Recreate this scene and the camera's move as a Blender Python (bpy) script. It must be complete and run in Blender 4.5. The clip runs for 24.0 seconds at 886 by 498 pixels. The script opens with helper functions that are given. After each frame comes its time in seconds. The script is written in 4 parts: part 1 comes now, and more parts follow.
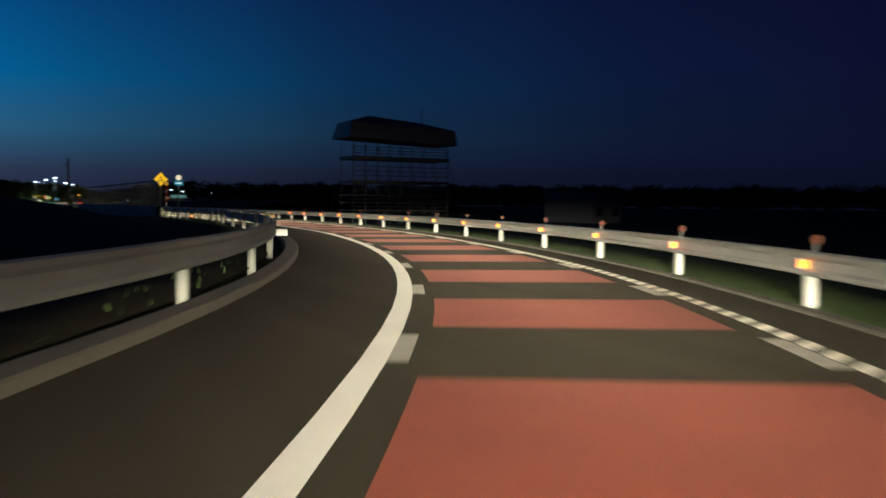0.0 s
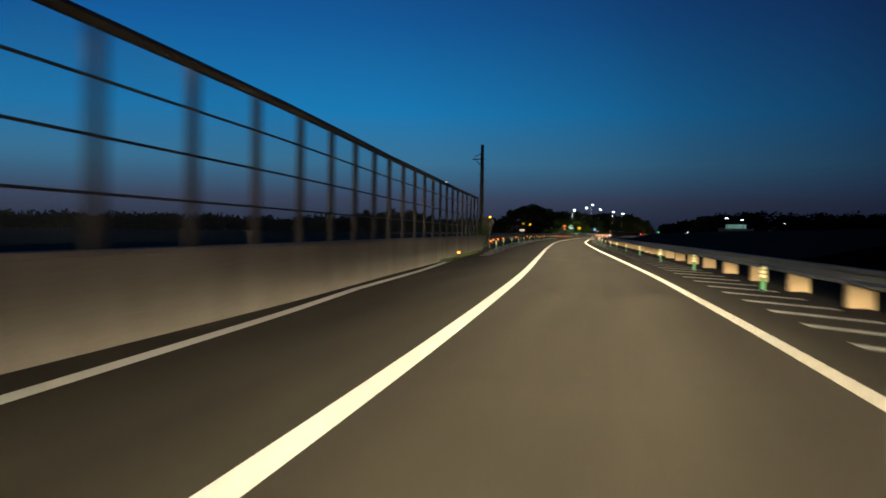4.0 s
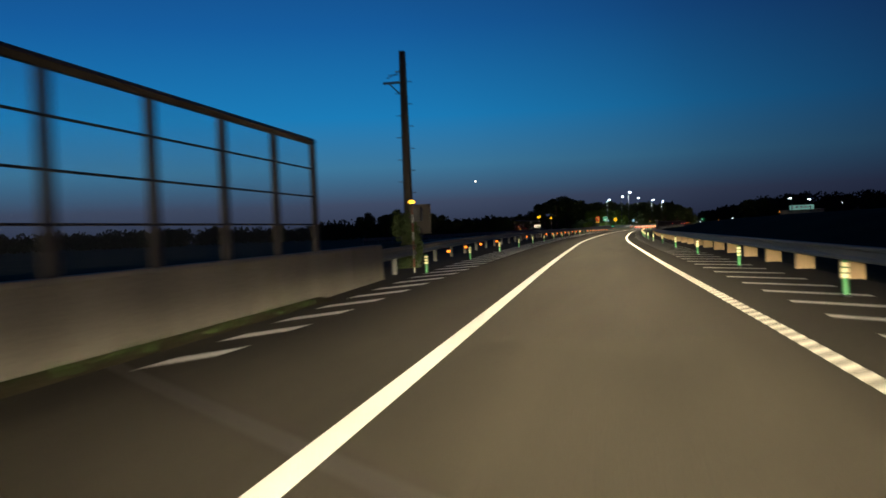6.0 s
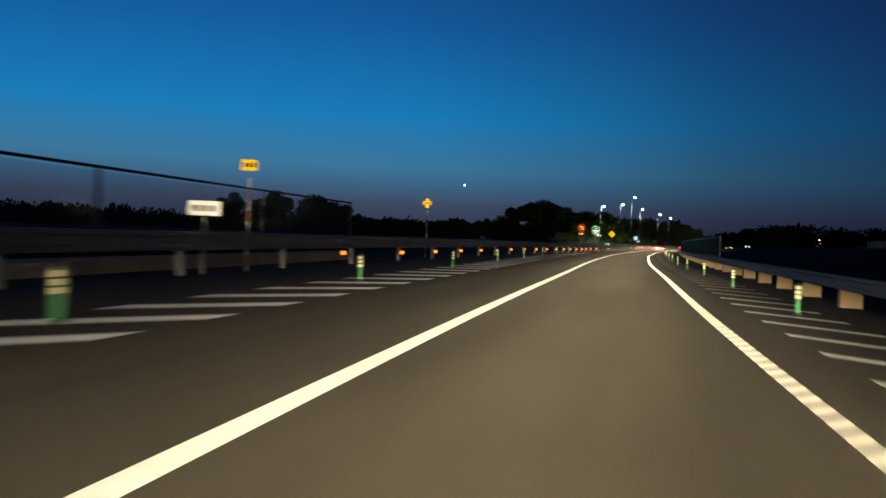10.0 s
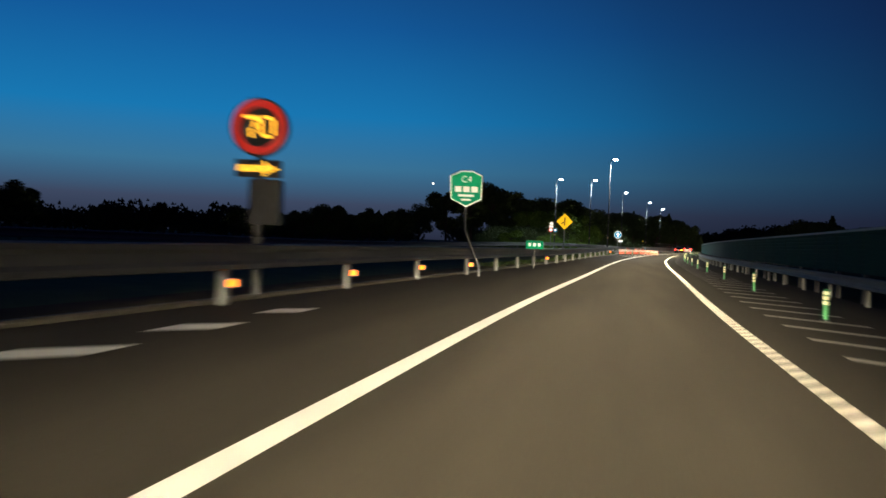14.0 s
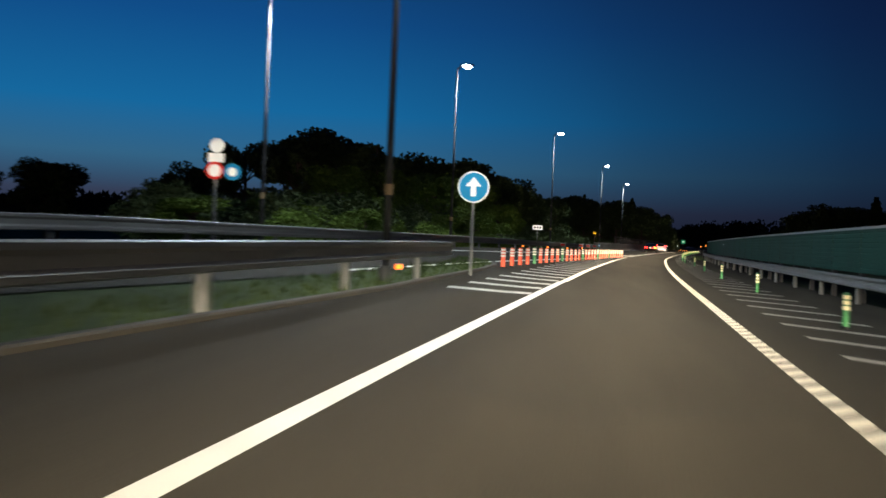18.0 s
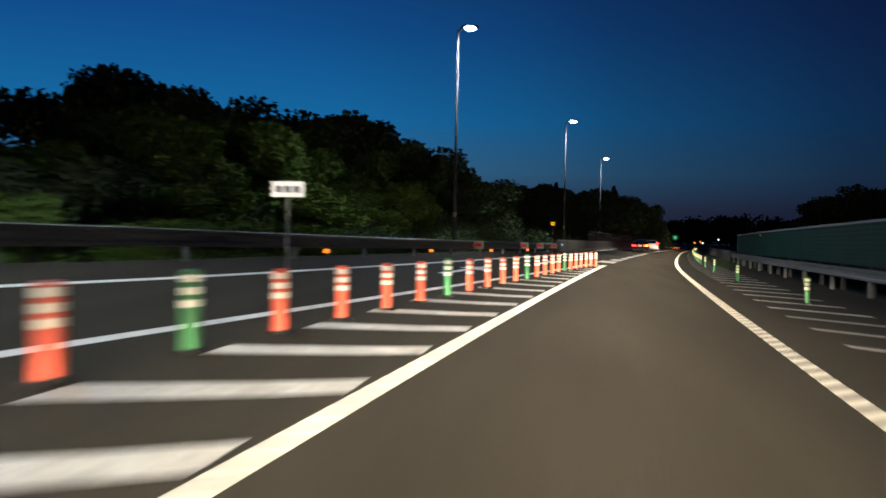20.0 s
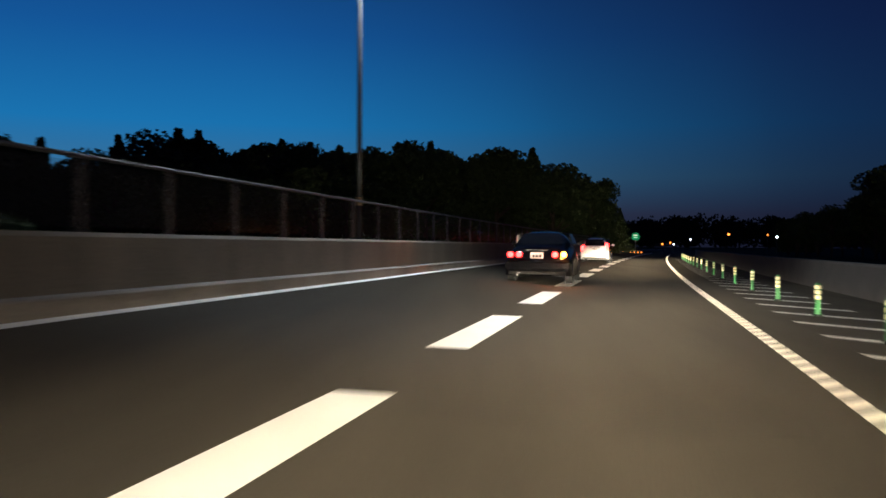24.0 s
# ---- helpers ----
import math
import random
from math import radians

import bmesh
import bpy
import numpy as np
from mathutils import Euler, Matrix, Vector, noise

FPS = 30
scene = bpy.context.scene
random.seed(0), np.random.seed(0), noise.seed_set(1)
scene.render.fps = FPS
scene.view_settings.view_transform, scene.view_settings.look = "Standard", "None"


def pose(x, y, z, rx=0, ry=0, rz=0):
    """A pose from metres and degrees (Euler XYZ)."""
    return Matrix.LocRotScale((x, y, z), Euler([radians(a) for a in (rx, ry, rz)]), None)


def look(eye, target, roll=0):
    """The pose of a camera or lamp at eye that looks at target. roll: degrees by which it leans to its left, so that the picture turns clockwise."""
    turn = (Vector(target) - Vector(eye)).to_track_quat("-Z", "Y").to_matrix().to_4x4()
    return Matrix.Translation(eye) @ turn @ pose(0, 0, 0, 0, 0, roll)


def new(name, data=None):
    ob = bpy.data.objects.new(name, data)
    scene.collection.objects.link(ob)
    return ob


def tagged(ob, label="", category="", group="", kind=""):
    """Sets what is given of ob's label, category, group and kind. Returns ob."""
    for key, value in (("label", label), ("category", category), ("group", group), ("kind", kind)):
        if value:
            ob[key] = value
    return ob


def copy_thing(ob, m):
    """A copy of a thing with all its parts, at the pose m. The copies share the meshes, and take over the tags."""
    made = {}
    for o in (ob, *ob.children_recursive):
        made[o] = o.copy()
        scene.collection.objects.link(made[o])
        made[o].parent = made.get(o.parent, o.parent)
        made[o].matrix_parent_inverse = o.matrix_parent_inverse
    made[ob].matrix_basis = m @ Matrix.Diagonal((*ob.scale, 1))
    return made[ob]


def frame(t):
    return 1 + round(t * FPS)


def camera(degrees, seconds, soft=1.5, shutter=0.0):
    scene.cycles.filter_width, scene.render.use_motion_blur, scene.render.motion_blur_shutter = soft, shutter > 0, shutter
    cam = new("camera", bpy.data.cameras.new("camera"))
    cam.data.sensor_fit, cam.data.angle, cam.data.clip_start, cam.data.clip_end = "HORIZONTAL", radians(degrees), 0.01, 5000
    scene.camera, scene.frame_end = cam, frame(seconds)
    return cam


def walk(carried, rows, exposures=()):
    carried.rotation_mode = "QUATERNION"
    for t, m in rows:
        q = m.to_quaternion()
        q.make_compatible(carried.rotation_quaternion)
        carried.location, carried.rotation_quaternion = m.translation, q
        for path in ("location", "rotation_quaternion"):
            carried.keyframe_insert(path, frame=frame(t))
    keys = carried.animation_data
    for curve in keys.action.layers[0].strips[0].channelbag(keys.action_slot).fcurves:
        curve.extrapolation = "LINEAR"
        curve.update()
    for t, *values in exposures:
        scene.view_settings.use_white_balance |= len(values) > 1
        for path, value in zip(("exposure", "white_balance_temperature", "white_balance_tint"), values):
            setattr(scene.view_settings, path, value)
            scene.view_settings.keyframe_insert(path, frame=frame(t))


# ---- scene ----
# Camera: carried in a car along a ramp that joins an expressway.
cam = camera(52.6, 24.0, soft=1.6, shutter=0.5)
# seconds, x, y, z, yaw (left), pitch (up), roll (clockwise)
ROWS = (
    (0.0, -11.70, -89.59, 1.080, -24.90, -2.75, 0.54),
    (0.5, -8.20, -83.49, 1.080, -18.40, -2.57, -0.10),
    (1.0, -5.53, -77.05, 1.080, -12.85, -2.31, -0.06),
    (1.5, -3.26, -70.31, 1.082, -7.80, -2.06, -0.28),
    (2.0, -1.40, -63.28, 1.080, -2.17, -1.79, -0.66),
    (2.5, -0.04, -55.95, 1.080, 1.29, -1.45, -0.67),
    (3.0, 0.98, -48.34, 1.080, 2.80, -1.25, -0.50),
    (3.4, 1.63, -42.20, 1.080, 3.79, -1.19, -0.22),
    (3.5, 1.76, -38.35, 1.080, 4.30, -1.18, -0.15),
    (3.6, 1.91, -34.50, 1.080, 5.50, -1.17, 0.00),
    (3.7, 2.02, -30.65, 1.080, 6.75, -1.16, 0.20),
    (3.8, 2.09, -26.80, 1.080, 8.00, -1.15, 0.45),
    (3.9, 2.11, -22.95, 1.080, 9.25, -1.14, 0.70),
    (4.0, 2.08, -19.10, 1.080, 10.38, -1.13, 0.85),
    (4.1, 2.03, -17.30, 1.075, 10.60, -1.10, 0.55),
    (4.2, 1.98, -15.80, 1.070, 10.80, -1.06, 0.10),
    (4.5, 1.83, -11.60, 1.075, 11.30, -1.02, -0.48),
    (5.0, 1.56, -3.47, 1.085, 11.89, -1.03, -0.62),
    (5.5, 1.28, 5.24, 1.110, 12.37, -0.98, -1.80),
    (6.0, 0.97, 14.05, 1.145, 12.63, -1.04, -2.39),
    (6.5, 0.62, 23.00, 1.120, 12.56, -1.04, -1.06),
    (7.0, 0.16, 32.02, 1.112, 12.18, -1.15, 0.67),
    (7.5, -0.26, 41.13, 1.080, 12.18, -1.10, 2.16),
    (8.0, -0.71, 50.33, 1.080, 12.15, -1.07, 2.92),
    (8.5, -1.14, 59.65, 1.080, 12.08, -1.02, 2.85),
    (9.0, -1.47, 69.14, 1.062, 12.15, -0.89, 3.11),
    (9.5, -1.73, 78.74, 1.066, 12.19, -0.81, 2.85),
    (10.0, -1.84, 88.43, 1.066, 12.11, -0.77, 2.38),
    (10.5, -2.09, 98.17, 1.080, 12.11, -0.76, 2.65),
    (11.0, -2.28, 107.92, 1.080, 12.19, -0.74, 2.53),
    (11.5, -2.41, 117.67, 1.080, 12.06, -0.69, 2.24),
    (12.0, -2.48, 127.39, 1.080, 11.74, -0.64, 1.99),
    (12.5, -2.50, 137.08, 1.087, 11.37, -0.59, 1.99),
    (13.0, -2.47, 146.71, 1.080, 11.11, -0.61, 2.45),
    (13.5, -2.35, 156.30, 1.080, 10.97, -0.58, 2.33),
    (14.0, -2.28, 165.88, 1.083, 10.71, -0.60, 2.25),
    (14.5, -2.09, 175.51, 1.095, 10.45, -0.55, 2.32),
    (15.0, -1.79, 185.14, 1.110, 10.17, -0.58, 2.41),
    (15.5, -1.48, 194.72, 1.100, 9.81, -0.72, 2.65),
    (16.0, -1.18, 204.24, 1.081, 9.28, -0.87, 2.64),
    (16.5, -0.81, 213.71, 1.090, 8.87, -0.90, 2.55),
    (17.0, -0.39, 223.10, 1.100, 8.65, -0.86, 1.99),
    (17.5, 0.06, 232.31, 1.090, 8.38, -0.82, 2.21),
    (18.0, 0.56, 241.39, 1.080, 7.98, -0.75, 2.42),
    (18.5, 1.24, 250.45, 1.085, 7.62, -0.64, 1.73),
    (19.0, 1.85, 259.52, 1.080, 7.53, -0.62, 1.36),
    (19.5, 2.46, 268.60, 1.080, 7.35, -0.63, 1.22),
    (20.0, 3.13, 277.68, 1.080, 6.95, -0.62, 1.19),
    (20.5, 3.86, 286.76, 1.080, 6.34, -0.59, 1.19),
    (21.0, 4.68, 295.85, 1.084, 5.80, -0.56, 1.10),
    (21.5, 5.64, 304.95, 1.080, 5.17, -0.60, 1.64),
    (22.0, 6.65, 314.02, 1.080, 4.76, -0.59, 1.86),
    (22.5, 7.77, 323.00, 1.095, 4.63, -0.60, 1.50),
    (23.0, 8.94, 331.96, 1.125, 4.43, -0.68, 1.44),
    (23.5, 10.16, 340.95, 1.100, 4.27, -0.43, 0.89),
    (24.0, 11.44, 349.96, 1.084, 3.97, -0.24, 0.36),
)
PATH = [(t, pose(x, y, z, 90 + pitch, -roll, yaw)) for t, x, y, z, yaw, pitch, roll in ROWS]
EXPOSURES = ((0.0, -.25, 5900, 6), (1.5, -.1, 5900, 6), (3.5, 0.0, 6500, 10), (5.0, .1, 6500, 10), (10.0, .12, 6450, 10), (14.0, .0, 6400, 11), (17.0, -.15, 6350, 13), (18.5, -.5, 6300, 16), (21.0, -.35, 6200, 19), (23.0, -.3, 6200, 20), (24.0, -.12, 6250, 18))
walk(cam, PATH, EXPOSURES)

# ---- plan: the ramp's centre line, x over y, and places by station y and offset d (right positive) ----
KNOTS = (-30.37, -17.07, -5.91, -0.2, 1.94, 2.28, 1.78, 0.83, -0.18, -1.07, -1.86, -2.33, -2.49, -2.64, -2.47, -2.16, -1.44, -0.69, 0.29, 1.66, 3.21, 5.07, 7.21, 9.84, 12.71, 15.64, 18.8, 22.16, 25.71, 29.46, 33.41, 37.56, 41.91, 46.45, 51.19, 56.12, 61.25, 66.58, 72.11)


def cx(y):
    q = min(max((y + 120) / 20, 0.0), len(KNOTS) - 1.001)
    i = int(q)
    f = q - i
    a, b = KNOTS[max(i - 1, 0)], KNOTS[i]
    c, d = KNOTS[i + 1], KNOTS[min(i + 2, len(KNOTS) - 1)]
    x = b + 0.5 * f * (c - a + f * (2 * a - 5 * b + 4 * c - d + f * (3 * (b - c) + d - a)))
    if y < -120:
        x += (y + 120) * 0.72
    return x


def slope(y):
    return (cx(y + 1.0) - cx(y - 1.0)) / 2.0


def curve(keys, y):
    """Straight lines between (y, value) keys."""
    if y <= keys[0][0]:
        return keys[0][1]
    for (a, u), (b, v) in zip(keys, keys[1:]):
        if y <= b:
            return u + (v - u) * (y - a) / (b - a)
    return keys[-1][1]


BANK = ((-10, 0), (20, 0), (60, .03), (103, .045), (150, .06), (190, .065), (215, .04), (240, .08), (258, .11), (300, .1), (700, .1))


def rise(y, d):
    """The road climbs a little towards its left side."""
    return curve(BANK, y) * max(0.0, min(-1.9 - d, 6.0))


def at(y, d, z=0.0):
    s = slope(y)
    n = math.hypot(1, s)
    return Vector((cx(y) + d / n, y - d * s / n, rise(y, d) + z))


def heading(y):
    """Turn about z that lays +y along the road."""
    return math.atan2(-slope(y), 1)


def stand(y, d, z=0.0, turn=0.0):
    p = at(y, d, z)
    return pose(p.x, p.y, p.z, 0, 0, math.degrees(heading(y)) + turn)


# ---- light: dusk sky, the car's own headlamps along its way, the tall lamps ----
world = bpy.data.worlds.new("dusk")
scene.world = world
world.use_nodes = True
wn, wl = world.node_tree.nodes, world.node_tree.links
wn.clear()
w_out = wn.new("ShaderNodeOutputWorld")
w_bg = wn.new("ShaderNodeBackground")
w_tc = wn.new("ShaderNodeTexCoord")
w_sep = wn.new("ShaderNodeSeparateXYZ")
wl.new(w_tc.outputs["Generated"], w_sep.inputs[0])


def ramp(tree, stops):
    r = tree.nodes.new("ShaderNodeValToRGB")
    e = r.color_ramp.elements
    while len(e) < len(stops):
        e.new(0.5)
    for el, (p, c) in zip(e, stops):
        el.position, el.color = p, (*c, 1)
    return r


# glow side and dark side, by height (sine of elevation, doubled)
w_el = wn.new("ShaderNodeMath")
w_el.operation = "MULTIPLY"
w_el.inputs[1].default_value = 2.0
wl.new(w_sep.outputs[2], w_el.inputs[0])
glow = ramp(world.node_tree, ((0.0, (.022, .027, .052)), (0.07, (.046, .064, .115)), (0.15, (.042, .168, .30)), (0.26, (.010, .186, .44)),
                              (0.45, (.007, .103, .325)), (0.62, (.007, .062, .215)), (1.0, (.005, .018, .08))))
dark = ramp(world.node_tree, ((0.0, (.004, .005, .014)), (0.12, (.005, .007, .024)), (0.3, (.005, .006, .030)), (0.6, (.004, .004, .024)), (1.0, (.003, .004, .022))))
wl.new(w_el.outputs[0], glow.inputs[0])
wl.new(w_el.outputs[0], dark.inputs[0])
# direction of the glow in the plan: 30 degrees left of +y
w_dot = wn.new("ShaderNodeVectorMath")
w_dot.operation = "DOT_PRODUCT"
w_dot.inputs[1].default_value = (-math.sin(radians(30)), math.cos(radians(30)), 0)
wl.new(w_tc.outputs["Generated"], w_dot.inputs[0])
w_map = ramp(world.node_tree, [(p, (v, v, v)) for p, v in ((0.0, 0.0), (.2, .008), (.48, .06), (.69, .19), (.83, .49), (.93, .86), (1.0, 1.0))])
w_map.color_ramp.interpolation = "CARDINAL"
wl.new(w_dot.outputs["Value"], w_map.inputs[0])
w_mix = wn.new("ShaderNodeMix")
w_mix.data_type = "RGBA"
wl.new(w_map.outputs[0], w_mix.inputs[0])
wl.new(dark.outputs[0], w_mix.inputs[6])
wl.new(glow.outputs[0], w_mix.inputs[7])
wl.new(w_mix.outputs[2], w_bg.inputs[0])
wl.new(w_bg.outputs[0], w_out.inputs[0])
w_bg.inputs[1].default_value = 1.0


def spot(name, where, target, energy, color, size, blend, radius=0.06):
    data = bpy.data.lights.new(name, "SPOT")
    data.energy, data.color, data.spot_size, data.spot_blend, data.shadow_soft_size = energy, color, radians(size), blend, radius
    ob = new(name, data)
    ob.matrix_world = look(where, target)
    return ob


HEAD_POWER = 47000.0
HEAD_COLOR = (1.0, 0.86, 0.59)
# the driven car's headlamps, standing at even steps along its lane
y_head = -104.0
while y_head < 420:
    if 363 < y_head < 374:  # the saloon car ahead stands in this stretch
        y_head += 4.0
        continue
    lamp = spot("headlamp", at(y_head, 0.15, 0.95), at(y_head + 6.4, -.1, 0.0), HEAD_POWER * (.8 if y_head < -40 else 1.0), HEAD_COLOR, 15.5, 1.0, 0.7)
    lamp.scale = (3.3, 1.0, 1.0)
    nt = lamp.data
    nt.use_nodes = True
    fall = nt.node_tree.nodes.new("ShaderNodeLightFalloff")
    fall.inputs["Strength"].default_value = 0.06
    em = next(n for n in nt.node_tree.nodes if n.type == "EMISSION")
    nt.node_tree.links.new(fall.outputs["Linear"], em.inputs["Strength"])
    y_head += 4.0
    if round((y_head + 104) / 4.0) % 4 == 0:
        beam = spot("headlamp_stray", at(y_head, 0.15, 0.9), at(y_head + 30.0, -1.0, 2.7), 2300 if y_head < -30 else 3600 if y_head < 30 else 2400, HEAD_COLOR, 23, 1.0, 0.15)
        beam.scale = (2.6, 1.0, 1.0)

# added narrow spots, one at each sign face, in place of retroreflection
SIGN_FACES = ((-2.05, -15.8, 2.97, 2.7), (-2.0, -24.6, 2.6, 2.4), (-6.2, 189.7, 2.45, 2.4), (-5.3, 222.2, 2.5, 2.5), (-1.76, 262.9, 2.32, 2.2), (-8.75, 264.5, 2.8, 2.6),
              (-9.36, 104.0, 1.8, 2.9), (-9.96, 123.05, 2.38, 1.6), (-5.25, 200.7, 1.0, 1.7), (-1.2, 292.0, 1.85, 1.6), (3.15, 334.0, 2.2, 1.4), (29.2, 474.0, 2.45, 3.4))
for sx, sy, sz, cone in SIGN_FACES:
    spot("sign_fill_spot", at(sy - 30.0, .15, .9), (sx, sy, sz), 36000, HEAD_COLOR, cone, .35, .1)

# ---- materials ----
def material(name, color, rough=0.7, metal=0.0, var=0.25, scale=4.0, bump=0.0, bump_scale=60.0, coat=0.0, spec=0.5, streak=(1, 1, 1)):
    """A surface of one colour with stains at a large scale and grain at a small one."""
    m = bpy.data.materials.new(name)
    m.use_nodes = True
    t = m.node_tree
    b = t.nodes["Principled BSDF"]
    b.inputs["Roughness"].default_value, b.inputs["Metallic"].default_value = rough, metal
    b.inputs["Coat Weight"].default_value = coat
    b.inputs["Specular IOR Level"].default_value = spec
    co = t.nodes.new("ShaderNodeTexCoord")
    big = t.nodes.new("ShaderNodeTexNoise")
    big.inputs["Scale"].default_value, big.inputs["Detail"].default_value = scale, 5
    fine = t.nodes.new("ShaderNodeTexNoise")
    fine.inputs["Scale"].default_value, fine.inputs["Detail"].default_value = bump_scale, 3
    t.links.new(co.outputs["Object"], fine.inputs["Vector"])
    long = t.nodes.new("ShaderNodeMapping")
    long.inputs["Scale"].default_value = streak
    t.links.new(co.outputs["Object"], long.inputs["Vector"])
    t.links.new(long.outputs[0], big.inputs["Vector"])
    add = t.nodes.new("ShaderNodeMath")
    add.operation = "ADD"
    t.links.new(big.outputs[0], add.inputs[0])
    t.links.new(fine.outputs[0], add.inputs[1])
    r = ramp(t, ((0.3, [c * (1 - var) for c in color]), (0.72, [min(1, c * (1 + var)) for c in color])))
    half = t.nodes.new("ShaderNodeMath")
    half.operation = "MULTIPLY"
    half.inputs[1].default_value = 0.5
    t.links.new(add.outputs[0], half.inputs[0])
    t.links.new(half.outputs[0], r.inputs[0])
    t.links.new(r.outputs[0], b.inputs["Base Color"])
    if bump:
        bp = t.nodes.new("ShaderNodeBump")
        bp.inputs["Strength"].default_value, bp.inputs["Distance"].default_value = bump, 0.02
        t.links.new(fine.outputs[0], bp.inputs["Height"])
        t.links.new(bp.outputs[0], b.inputs["Normal"])
    return m


def glowing(name, color, strength):
    m = bpy.data.materials.new(name)
    m.use_nodes = True
    b = m.node_tree.nodes["Principled BSDF"]
    b.inputs["Base Color"].default_value = (*color, 1)
    b.inputs["Emission Color"].default_value = (*color, 1)
    b.inputs["Emission Strength"].default_value = strength
    return m


def clear(name, color, amount):
    """A thin see-through sheet with a little gloss."""
    m = bpy.data.materials.new(name)
    m.use_nodes = True
    t = m.node_tree
    b = t.nodes["Principled BSDF"]
    b.inputs["Base Color"].default_value, b.inputs["Roughness"].default_value = (*color, 1), 0.15
    tr = t.nodes.new("ShaderNodeBsdfTransparent")
    tr.inputs[0].default_value = (0.93, 0.95, 0.96, 1)
    mx = t.nodes.new("ShaderNodeMixShader")
    mx.inputs[0].default_value = amount
    t.links.new(tr.outputs[0], mx.inputs[1])
    t.links.new(b.outputs[0], mx.inputs[2])
    t.links.new(mx.outputs[0], t.nodes["Material Output"].inputs[0])
    return m


asphalt = material("asphalt", (.040, .0345, .0245), .9, var=.40, scale=1.1, bump=.4, bump_scale=55, spec=.08, streak=(1, .07, 1))
paint = material("road paint", (.76, .74, .67), .6, var=.10, scale=1.2, bump=.15, bump_scale=90)
red_paint = material("red paint", (.205, .043, .020), .8, var=.24, scale=.8, bump=.2, bump_scale=70)
soil = material("dark grass ground", (.028, .034, .017), 1.0, var=.5, scale=.12, bump=.4, bump_scale=8, spec=.03)
verge_soil = material("brown verge soil", (.060, .050, .030), 1.0, var=.5, scale=.8, bump=.5, bump_scale=18, spec=.03)
grass_mat = material("grass", (.042, .062, .020), .95, var=.45, scale=2.0, bump=.5, bump_scale=25, spec=.1)
dark_edge = material("dark kerb", (.055, .048, .036), .9, var=.35, scale=1.2, bump=.3, bump_scale=30)
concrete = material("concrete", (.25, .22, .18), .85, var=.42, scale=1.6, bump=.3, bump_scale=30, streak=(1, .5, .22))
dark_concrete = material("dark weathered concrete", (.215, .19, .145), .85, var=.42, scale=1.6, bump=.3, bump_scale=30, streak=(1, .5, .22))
kerb_mat = material("kerb concrete", (.088, .072, .056), .85, var=.2, scale=1.5, bump=.2, bump_scale=40)
lamp_steel = material("lamp pole steel", (.030, .032, .035), .7, .0, var=.15, scale=1.5)
galvanised = material("galvanised steel", (.14, .142, .136), .55, .35, var=.14, scale=1.5)
white_steel = material("white painted steel", (.25, .245, .22), .5, var=.1, scale=2.0)
grey_steel = material("grey painted steel", (.20, .21, .21), .5, .3, var=.15, scale=3)
dark_steel = material("dark steel", (.045, .045, .05), .55, .3, var=.2, scale=3)
brown_steel = material("brown painted steel", (.038, .030, .026), .6, var=.15, scale=2)
rubber = material("black rubber", (.015, .015, .015), .9, var=.2, scale=8, spec=.15)
green_rubber = material("green plastic", (.014, .125, .032), .5, var=.12, scale=6)
orange_rubber = material("orange plastic", (.62, .08, .03), .5, var=.1, scale=6)
lane_band = material("white reflective band", (.72, .66, .56), .4, var=.08, scale=20)
band = material("reflective band", (.80, .70, .42), .35, var=.05, scale=20)
yellow_sign = material("yellow sheeting", (.90, .56, .008), .7, var=.06, scale=5, spec=.12)
white_sign = material("white sheeting", (.82, .82, .80), .7, var=.05, scale=5, spec=.12)
black_sign = material("black sheeting", (.015, .015, .015), .7, var=.1, scale=5, spec=.12)
red_sign = material("red sheeting", (.62, .03, .02), .7, var=.06, scale=5, spec=.12)
blue_sign = material("blue sheeting", (.012, .19, .38), .7, var=.06, scale=5, spec=.12)
green_sign = material("green sheeting", (.0, .26, .13), .7, var=.06, scale=5, spec=.12)
green_panel = material("green barrier panel", (.003, .034, .025), .85, var=.3, scale=.7, bump=.1, bump_scale=30, spec=.2)
bark = material("bark", (.06, .045, .03), .9, var=.35, scale=3, bump=.6, bump_scale=20)
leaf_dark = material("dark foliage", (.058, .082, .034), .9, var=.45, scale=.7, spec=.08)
# brighter foliage copy: street-lamp light on the leaves is put into the colour
leaf_lit = material("lamp-lit foliage", (.085, .135, .024), .9, var=.45, scale=.9, spec=.1)
tan_block = material("tan guard block", (.25, .175, .09), .8, var=.18, scale=4, bump=.2, bump_scale=30)
dull_red = material("faded red reflector", (.12, .03, .017), .6, var=.15, scale=9)
rib_base = material("dirty paint under the ribs", (.075, .068, .054), .8, var=.3, scale=3, bump=.2, bump_scale=80)
rib_paint = material("dull rib paint", (.66, .62, .51), .65, var=.22, scale=1.6, bump=.2, bump_scale=70)
faded_paint = material("faded road paint", (.55, .53, .47), .7, var=.5, scale=2.2, bump=.25, bump_scale=12)
worn_joint = material("worn joint steel", (.075, .07, .062), .7, .2, var=.35, scale=2.5, bump=.3, bump_scale=60, streak=(1, 1, 1))
worn_paint = material("worn road paint", (.30, .28, .24), .7, var=.3, scale=3, bump=.2, bump_scale=80)
acrylic = clear("clear acrylic", (.30, .33, .36), .10)
mesh_sheet = clear("fence sheet", (.07, .075, .085), .20)
car_black = material("black car paint", (.003, .003, .004), .10, .0, var=.1, scale=2, spec=.35)
car_white = material("white car paint", (.75, .76, .78), .25, var=.04, scale=2, coat=1.0)
